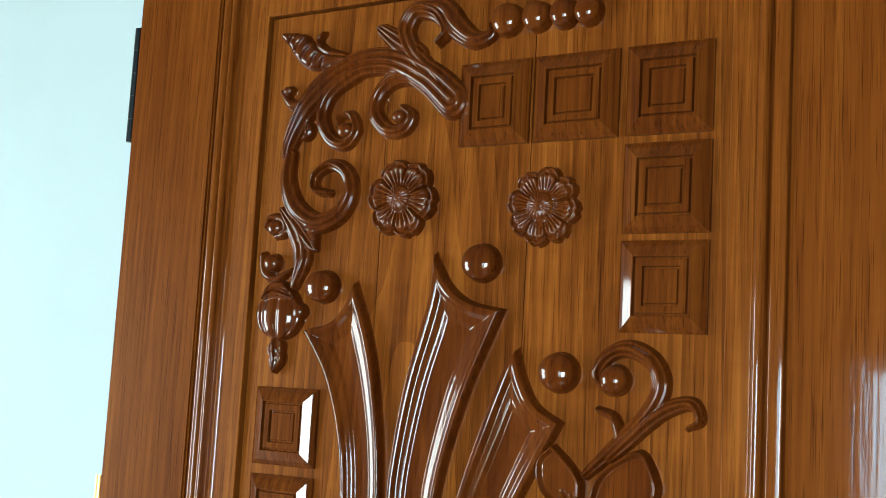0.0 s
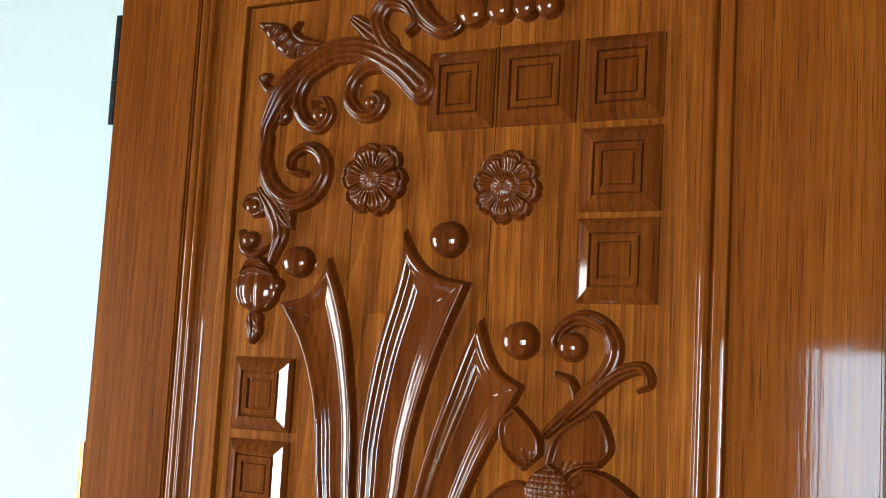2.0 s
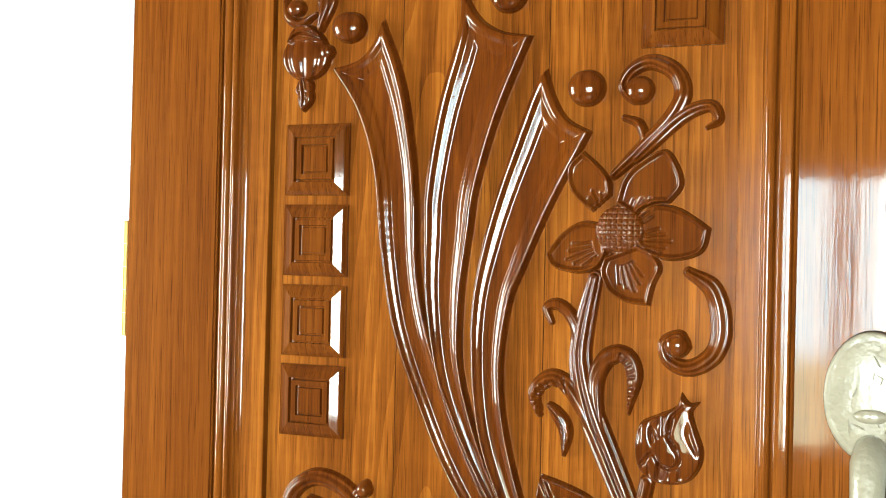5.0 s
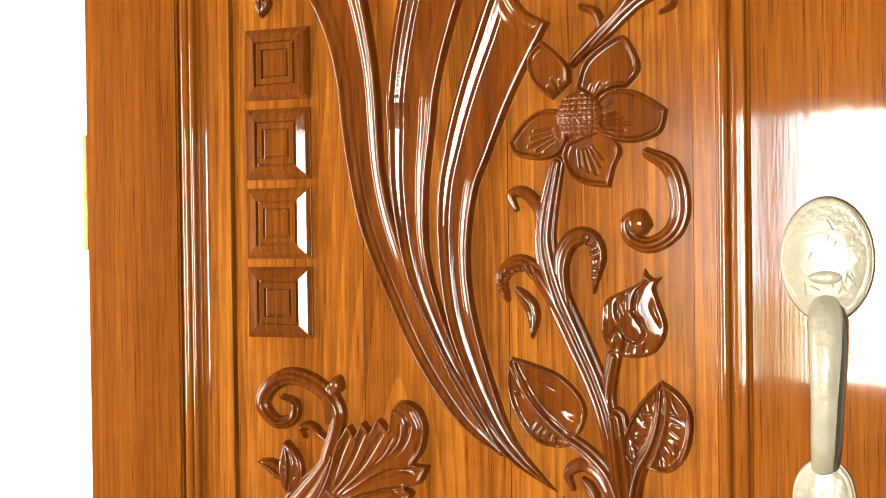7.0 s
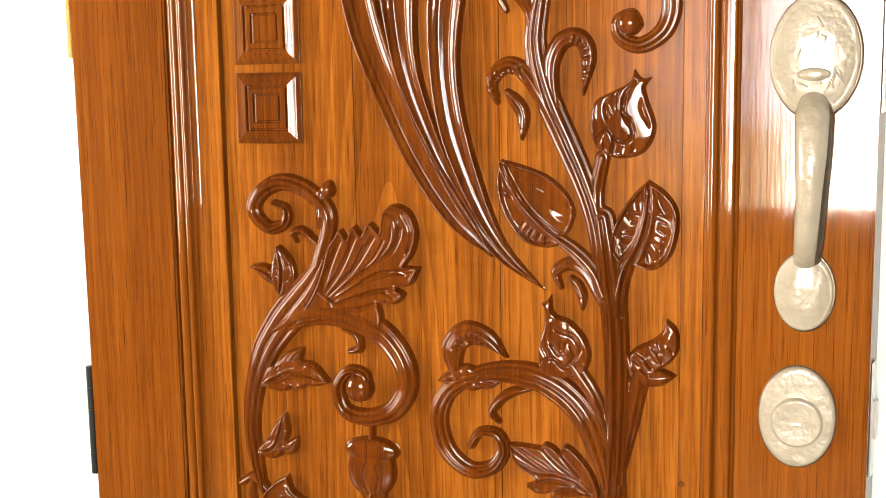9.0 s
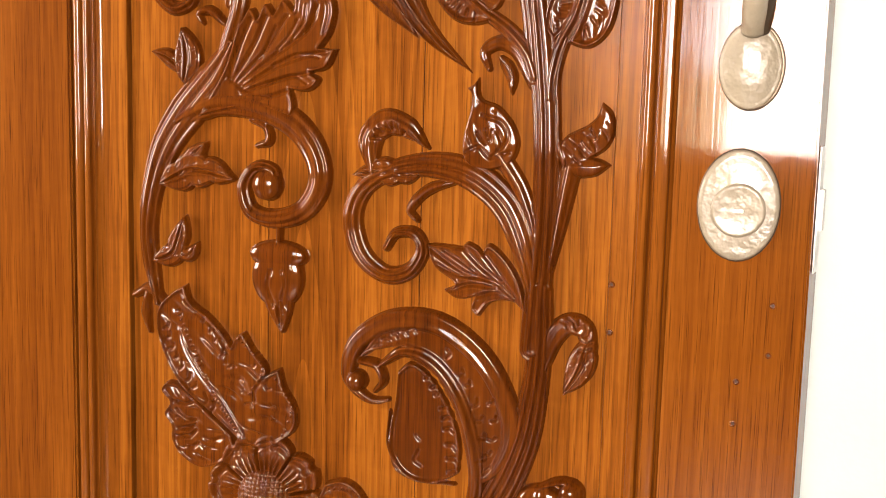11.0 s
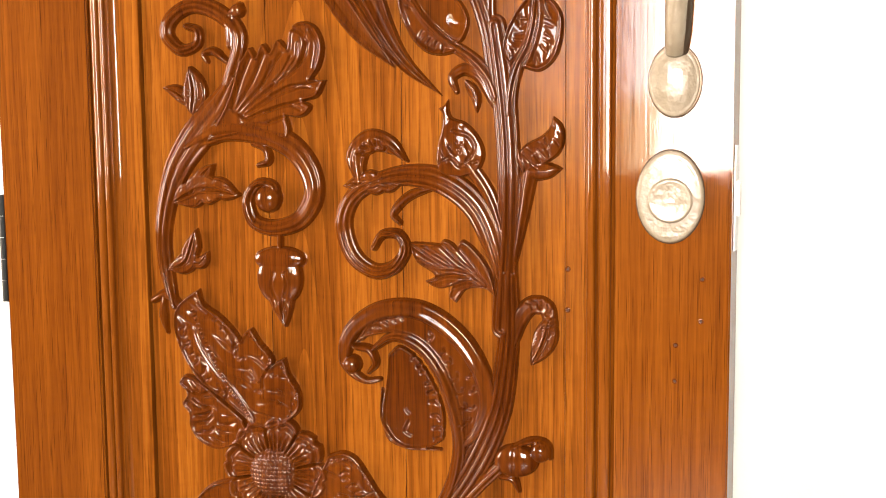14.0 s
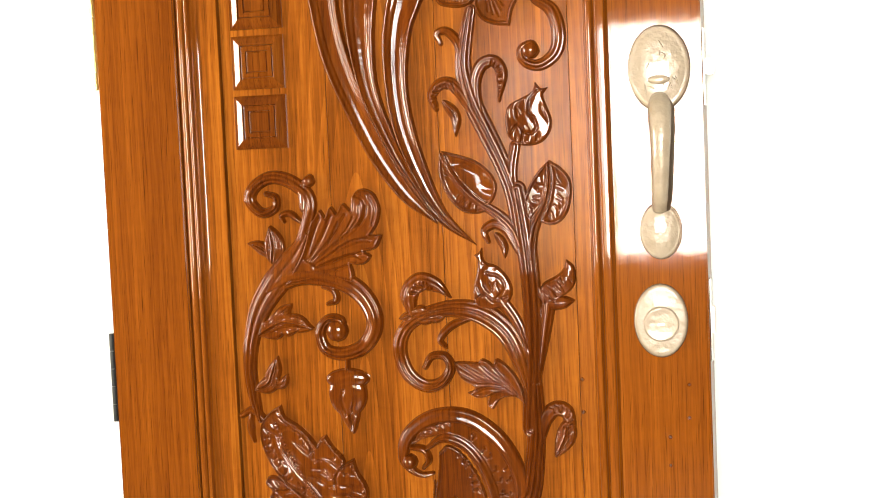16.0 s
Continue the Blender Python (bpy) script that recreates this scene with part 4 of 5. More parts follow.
Relief("carved_leaf", "serrated leaf with a deep midrib")\
    .plate([[(0.5372, 0.7256), (0.5566, 0.7251), (0.5747, 0.7239)], [(0.5747, 0.7239), (0.5807, 0.7289), (0.5900, 0.7256), (0.5964, 0.7199)], [(0.5964, 0.7199), (0.6041, 0.7285), (0.6210, 0.7155), (0.6364, 0.6923), (0.6462, 0.6568)], [(0.6462, 0.6568), (0.6286, 0.6704), (0.6078, 0.6694), (0.5946, 0.6531)], [(0.5946, 0.6531), (0.5869, 0.6612), (0.5903, 0.6735)], [(0.5903, 0.6735), (0.5730, 0.6703), (0.5571, 0.6780)], [(0.5571, 0.6780), (0.5688, 0.6864), (0.5472, 0.7019), (0.5372, 0.7256)]], 0.0115, rim=0.0026, cup=0.15)\
    .cut([(0.5391, 0.7233), (0.5772, 0.6988), (0.6146, 0.6878), (0.6424, 0.6590)], 0.0048, 0.0042)\
    .cut([(0.5567, 0.7203), (0.5769, 0.7090), (0.5927, 0.6976)], 0.0036, 0.0030)\
    .cut([(0.5778, 0.7234), (0.5943, 0.7073), (0.6175, 0.6903)], 0.0042, 0.0036)\
    .cut([(0.5982, 0.7194), (0.6142, 0.7003), (0.6321, 0.6753)], 0.0042, 0.0036)\
    .cut([(0.5483, 0.7055), (0.5711, 0.6956), (0.5897, 0.6939)], 0.0036, 0.0030)\
    .cut([(0.5634, 0.6783), (0.5868, 0.6866), (0.6116, 0.6840)], 0.0042, 0.0036)\
    .cut([(0.5903, 0.6735), (0.6148, 0.6794), (0.6374, 0.6624)], 0.0042, 0.0034).build(door)

Relief("carved_paisley", "paisley leaf with a rolled rim and curled tip")\
    .band([(0.4985, 0.5557), (0.4809, 0.5532), (0.4644, 0.5630), (0.4536, 0.5813), (0.4637, 0.6153), (0.5009, 0.6409), (0.5500, 0.6422), (0.5928, 0.6162), (0.6215, 0.5760), (0.6328, 0.5334), (0.6191, 0.4948), (0.5956, 0.4740)], [0.0051, 0.0129, 0.0194, 0.0220, 0.0231, 0.0240, 0.0249, 0.0248, 0.0235, 0.0224, 0.0164, 0.0051], 0.0120, ribs=1, reed=0.2)\
    .plate([[(0.5089, 0.5868), (0.5068, 0.5565), (0.5016, 0.5245), (0.5014, 0.4976), (0.5096, 0.4784), (0.5332, 0.4700), (0.5590, 0.4727), (0.5786, 0.4839)], [(0.5786, 0.4839), (0.5790, 0.5174), (0.5666, 0.5542), (0.5468, 0.5841), (0.5241, 0.5983), (0.5089, 0.5868)]], 0.0080, rim=0.0028, cup=0.35)\
    .plate([[(0.4645, 0.5968), (0.4900, 0.6294), (0.5283, 0.6425), (0.5665, 0.6315), (0.6017, 0.6028), (0.6245, 0.5704), (0.6319, 0.5337), (0.6248, 0.5051), (0.5997, 0.4811)], [(0.5997, 0.4811), (0.5929, 0.5184), (0.5791, 0.5612), (0.5528, 0.5969), (0.5238, 0.6138), (0.4904, 0.6101), (0.4645, 0.5968)]], 0.0080, rim=0.0028, cup=0.25)\
    .band([(0.4901, 0.5930), (0.5169, 0.6095), (0.5491, 0.5989), (0.5753, 0.5657), (0.5918, 0.5180), (0.5971, 0.4678), (0.5814, 0.4118), (0.5373, 0.3466)], [0.0064, 0.0177, 0.0188, 0.0188, 0.0177, 0.0191, 0.0181, 0.0066], 0.0135, ribs=2)\
    .dome(0.4642, 0.5738, 0.0112, 0.0114, 0.0160)\
    .band([(0.4679, 0.5954), (0.4862, 0.5915), (0.4930, 0.5755), (0.4840, 0.5636)], [0.0090, 0.0115, 0.0102, 0.0051], 0.0120)\
    .band([(0.5007, 0.5431), (0.5013, 0.5049), (0.5248, 0.4747), (0.5740, 0.4710)], [0.0032, 0.0065, 0.0065, 0.0032], 0.0110)\
    .nicks([(0.5371, 0.5866), (0.5544, 0.5596), (0.5629, 0.5225), (0.5679, 0.4785)], 9, 0.015, 65, 0.0036, 0.0034, bend=0.0025)\
    .nicks([(0.4743, 0.6017), (0.4966, 0.6248), (0.5284, 0.6357)], 6, 0.007, -60, 0.0030, 0.0024, bend=0.0015)\
    .nicks([(0.5573, 0.6218), (0.5866, 0.5865), (0.6035, 0.5442), (0.6069, 0.4943)], 7, 0.009, -55, 0.0032, 0.0026, bend=0.003)\
    .nicks([(0.6119, 0.5757), (0.6181, 0.5390), (0.6110, 0.5041)], 4, 0.008, -60, 0.0030, 0.0022, bend=0.002)\
    .cut([(0.5309, 0.5202), (0.5348, 0.5154)], 0.0030, 0.0024)\
    .cut([(0.5338, 0.5045), (0.5295, 0.4934), (0.5367, 0.4876)], 0.0030, 0.0024).build(door)

Relief("carved_hooked_leaf", "small hooked leaf on the vine")\
    .band([(0.6605, 0.5907), (0.6711, 0.6326), (0.6854, 0.6513), (0.7030, 0.6486), (0.7097, 0.6298)], [0.0061, 0.0157, 0.0216, 0.0227, 0.0156], 0.0110, ribs=1)\
    .leaf([(0.7082, 0.6387), (0.7011, 0.6083), (0.6853, 0.5801)], 0.0145, 0.0110, veins=6, lobes=0)\
    .nicks([(0.6777, 0.6547), (0.6932, 0.6596), (0.7079, 0.6508), (0.7122, 0.6332), (0.7055, 0.6088)], 8, 0.010, -70, 0.0030, 0.0026, bend=0.002).build(door)

Relief("carved_curled_bud", "bud with a round curled tip")\
    .band([(0.5790, 0.3791), (0.6162, 0.4234), (0.6468, 0.4542)], [0.0065, 0.0166, 0.0164], 0.0110, ribs=2)\
    .dome(0.6665, 0.4622, 0.0273, 0.0201, 0.0130, flutes=2)\
    .dome(0.6968, 0.4760, 0.0122, 0.0137, 0.0160)\
    .band([(0.6615, 0.4781), (0.6859, 0.4876), (0.7045, 0.4828), (0.7082, 0.4676)], [0.0050, 0.0087, 0.0111, 0.0062], 0.0120)\
    .band([(0.6472, 0.4415), (0.6630, 0.4391), (0.6704, 0.4245)], [0.0076, 0.0113, 0.0050], 0.0100).build(door)

Relief("carved_heart_leaf", "half of a heart-shaped leaf with scooped veins")\
    .plate([[(0.6414, 0.3683), (0.6219, 0.3685), (0.6089, 0.3520), (0.6059, 0.3252), (0.6167, 0.2949), (0.6464, 0.2734)], [(0.6464, 0.2734), (0.6652, 0.3106), (0.6568, 0.3439), (0.6414, 0.3683)]], 0.0120, rim=0.0036, cup=0.30, ripple=(-32, 0.0150, 0.0020))\
    .nicks([(0.6357, 0.3564), (0.6450, 0.3332), (0.6516, 0.2994)], 7, 0.014, -105, 0.0034, 0.0028, bend=0.002)\
    .band([(0.5389, 0.3202), (0.5727, 0.3605), (0.6062, 0.3817), (0.6369, 0.3764), (0.6567, 0.3464), (0.6680, 0.3015)], [0.0050, 0.0090, 0.0130, 0.0120, 0.0100, 0.0070], 0.0140, ribs=1, reed=0.3).build(door)

Relief("carved_heart_leaf", "half of a heart-shaped leaf with scooped veins")\
    .plate([[(0.6448, 0.3761), (0.6665, 0.3908), (0.6911, 0.3880), (0.7084, 0.3686), (0.7137, 0.3415), (0.7063, 0.3065), (0.6815, 0.2654)], [(0.6815, 0.2654), (0.6716, 0.3020), (0.6629, 0.3416), (0.6448, 0.3761)]], 0.0125, rim=0.0042, cup=0.30, ripple=(48, 0.0160, 0.0014))\
    .nicks([(0.6675, 0.3638), (0.6765, 0.3339), (0.6818, 0.3033)], 6, 0.012, 105, 0.0032, 0.0024, bend=-0.002).build(door)

Relief("carved_tendril", "small curled tendril")\
    .band([(0.5281, 0.3111), (0.5594, 0.3304), (0.5842, 0.3291), (0.5911, 0.3153), (0.5797, 0.3021)], [0.0067, 0.0119, 0.0131, 0.0105, 0.0053], 0.0100)\
    .band([(0.5589, 0.2676), (0.5815, 0.2837), (0.6011, 0.2860)], [0.0093, 0.0132, 0.0092], 0.0100).build(door)

Relief("carved_bottom_rosette", "rounded petals of a lower rosette")\
    .rosette(0.3678, 0.2366, 0.0474, 8, 0.0130).build(door)

Relief("carved_acanthus", "acanthus leaf rising from a curled scroll")\
    .band([(0.3122, 0.9175), (0.3265, 0.9734), (0.3014, 1.0037), (0.2670, 1.0140), (0.2397, 1.0006), (0.2317, 0.9793), (0.2494, 0.9604), (0.2708, 0.9667), (0.2728, 0.9829), (0.2576, 0.9892)], [0.0185, 0.0182, 0.0209, 0.0211, 0.0200, 0.0188, 0.0187, 0.0159, 0.0119, 0.0080], 0.0120, ribs=2)\
    .band([(0.3152, 0.9642), (0.3162, 0.9962), (0.3276, 1.0108)], [0.0105, 0.0143, 0.0116], 0.0110, ribs=1)\
    .dome(0.3261, 1.0059, 0.0089, 0.0086, 0.0120)\
    .band([(0.3104, 0.9443), (0.2928, 0.9580), (0.2801, 0.9542), (0.2840, 0.9455)], [0.0066, 0.0106, 0.0093, 0.0053], 0.0100)\
    .plate([[(0.2803, 0.8455), (0.3103, 0.8941), (0.3256, 0.9379), (0.3329, 0.9500)], [(0.3329, 0.9500), (0.3415, 0.9615), (0.3497, 0.9500)], [(0.3497, 0.9500), (0.3584, 0.9660), (0.3678, 0.9547)], [(0.3678, 0.9547), (0.3778, 0.9700), (0.3899, 0.9588)], [(0.3899, 0.9588), (0.3937, 0.9815), (0.4068, 0.9909), (0.4256, 0.9838), (0.4347, 0.9618), (0.4303, 0.9380), (0.4193, 0.9214)], [(0.4193, 0.9214), (0.4368, 0.9203)], [(0.4368, 0.9203), (0.4271, 0.9017), (0.4094, 0.8956)], [(0.4094, 0.8956), (0.4181, 0.8883), (0.4064, 0.8772), (0.3872, 0.8774)], [(0.3872, 0.8774), (0.3910, 0.8593), (0.3881, 0.8499)], [(0.3881, 0.8499), (0.3520, 0.8581), (0.3166, 0.8545), (0.2803, 0.8455)]], 0.0125, rim=0.0032, cup=0.18)\
    .cut([(0.3173, 0.8879), (0.3287, 0.9215), (0.3413, 0.9497)], 0.0045, 0.0036)\
    .cut([(0.3201, 0.8847), (0.3427, 0.9189), (0.3588, 0.9524)], 0.0045, 0.0036)\
    .cut([(0.3243, 0.8830), (0.3567, 0.9163), (0.3816, 0.9533)], 0.0045, 0.0036)\
    .cut([(0.3271, 0.8805), (0.3705, 0.9137), (0.4032, 0.9380), (0.4145, 0.9642)], 0.0050, 0.0036)\
    .cut([(0.3958, 0.9828), (0.4106, 0.9737), (0.4130, 0.9546), (0.4032, 0.9380)], 0.0045, 0.0034)\
    .cut([(0.3313, 0.8787), (0.3808, 0.9058), (0.4287, 0.9186)], 0.0050, 0.0040)\
    .cut([(0.3326, 0.8742), (0.3735, 0.8877), (0.4094, 0.8956)], 0.0045, 0.0036)\
    .cut([(0.3311, 0.8674), (0.3593, 0.8691), (0.3872, 0.8774)], 0.0045, 0.0034)\
    .leaf([(0.2639, 0.8807), (0.2672, 0.9107), (0.2613, 0.9403)], 0.0161, 0.0100, veins=5, lobes=0)\
    .leaf([(0.2623, 0.8935), (0.2429, 0.9085), (0.2245, 0.9147)], 0.0095, 0.0090, veins=4, lobes=0)\
    .cut([(0.3531, 0.9096), (0.3618, 0.9264), (0.3704, 0.9431)], 0.0030, 0.0022)\
    .cut([(0.3727, 0.9197), (0.3840, 0.9320), (0.3939, 0.9493)], 0.0030, 0.0022)\
    .cut([(0.3881, 0.9296), (0.4007, 0.9470), (0.4037, 0.9651)], 0.0030, 0.0022)\
    .cut([(0.3669, 0.9024), (0.3947, 0.9143), (0.4185, 0.9116)], 0.0030, 0.0022)\
    .cut([(0.3595, 0.8823), (0.3874, 0.8918), (0.4045, 0.8849)], 0.0030, 0.0022)\
    .cut([(0.4195, 0.9804), (0.4279, 0.9616), (0.4235, 0.9357)], 0.0034, 0.0024).build(door)

Relief("carved_c_scroll", "large C-scroll with a balled end")\
    .band([(0.3180, 0.9238), (0.2974, 0.8902), (0.2679, 0.8552), (0.2405, 0.8156), (0.2240, 0.7704), (0.2175, 0.7235), (0.2215, 0.6801), (0.2302, 0.6400)], [0.0158, 0.0400, 0.0420, 0.0344, 0.0251, 0.0212, 0.0199, 0.0100], 0.0120, ribs=3)\
    .band([(0.2552, 0.8401), (0.2985, 0.8623), (0.3504, 0.8585), (0.3907, 0.8407), (0.4142, 0.8101), (0.4176, 0.7787), (0.3995, 0.7512), (0.3678, 0.7406), (0.3403, 0.7483), (0.3327, 0.7751), (0.3458, 0.7949), (0.3664, 0.7931), (0.3714, 0.7754)], [0.0136, 0.0308, 0.0316, 0.0299, 0.0299, 0.0287, 0.0264, 0.0241, 0.0216, 0.0188, 0.0160, 0.0119, 0.0080], 0.0130, ribs=2)\
    .dome(0.3600, 0.7770, 0.0165, 0.0170, 0.0165)\
    .band([(0.3397, 0.8443), (0.3567, 0.8384), (0.3604, 0.8234), (0.3465, 0.8178)], [0.0053, 0.0105, 0.0106, 0.0053], 0.0100)\
    .leaf([(0.2357, 0.7722), (0.2782, 0.7890), (0.3232, 0.7811)], 0.0205, 0.0120, veins=5, lobes=3)\
    .leaf([(0.2563, 0.7783), (0.2752, 0.8051), (0.2900, 0.8198)], 0.0123, 0.0110, veins=4, lobes=2)\
    .leaf([(0.2248, 0.6870), (0.2495, 0.6986), (0.2634, 0.7392)], 0.0140, 0.0100, veins=4, lobes=2)\
    .leaf([(0.2495, 0.6986), (0.2676, 0.6963), (0.2782, 0.7102)], 0.0084, 0.0090, veins=3, lobes=0).build(door)

Relief("carved_hanging_bud", "drooping bud on a short stalk")\
    .band([(0.3733, 0.7383), (0.3726, 0.7137)], [0.0080, 0.0080], 0.0090)\
    .dome(0.3718, 0.6785, 0.0298, 0.0341, 0.0115)\
    .leaf([(0.3704, 0.6797), (0.3738, 0.6505), (0.3786, 0.6172)], 0.0176, 0.0100, veins=3, lobes=0, full=0.3)\
    .dome(0.3723, 0.7020, 0.0332, 0.0156, 0.0115)\
    .cut([(0.3664, 0.6860), (0.3632, 0.6694), (0.3697, 0.6501)], 0.0041, 0.0020)\
    .cut([(0.3802, 0.6856), (0.3826, 0.6707), (0.3781, 0.6540)], 0.0034, 0.0018).build(door)

Relief("carved_sprig", "small curled sprig")\
    .band([(0.2397, 0.6387), (0.2189, 0.6549), (0.2007, 0.6468)], [0.0085, 0.0129, 0.0086], 0.0090)\
    .band([(0.2158, 0.6506), (0.2133, 0.6286), (0.2183, 0.6056)], [0.0072, 0.0129, 0.0043], 0.0090).build(door)

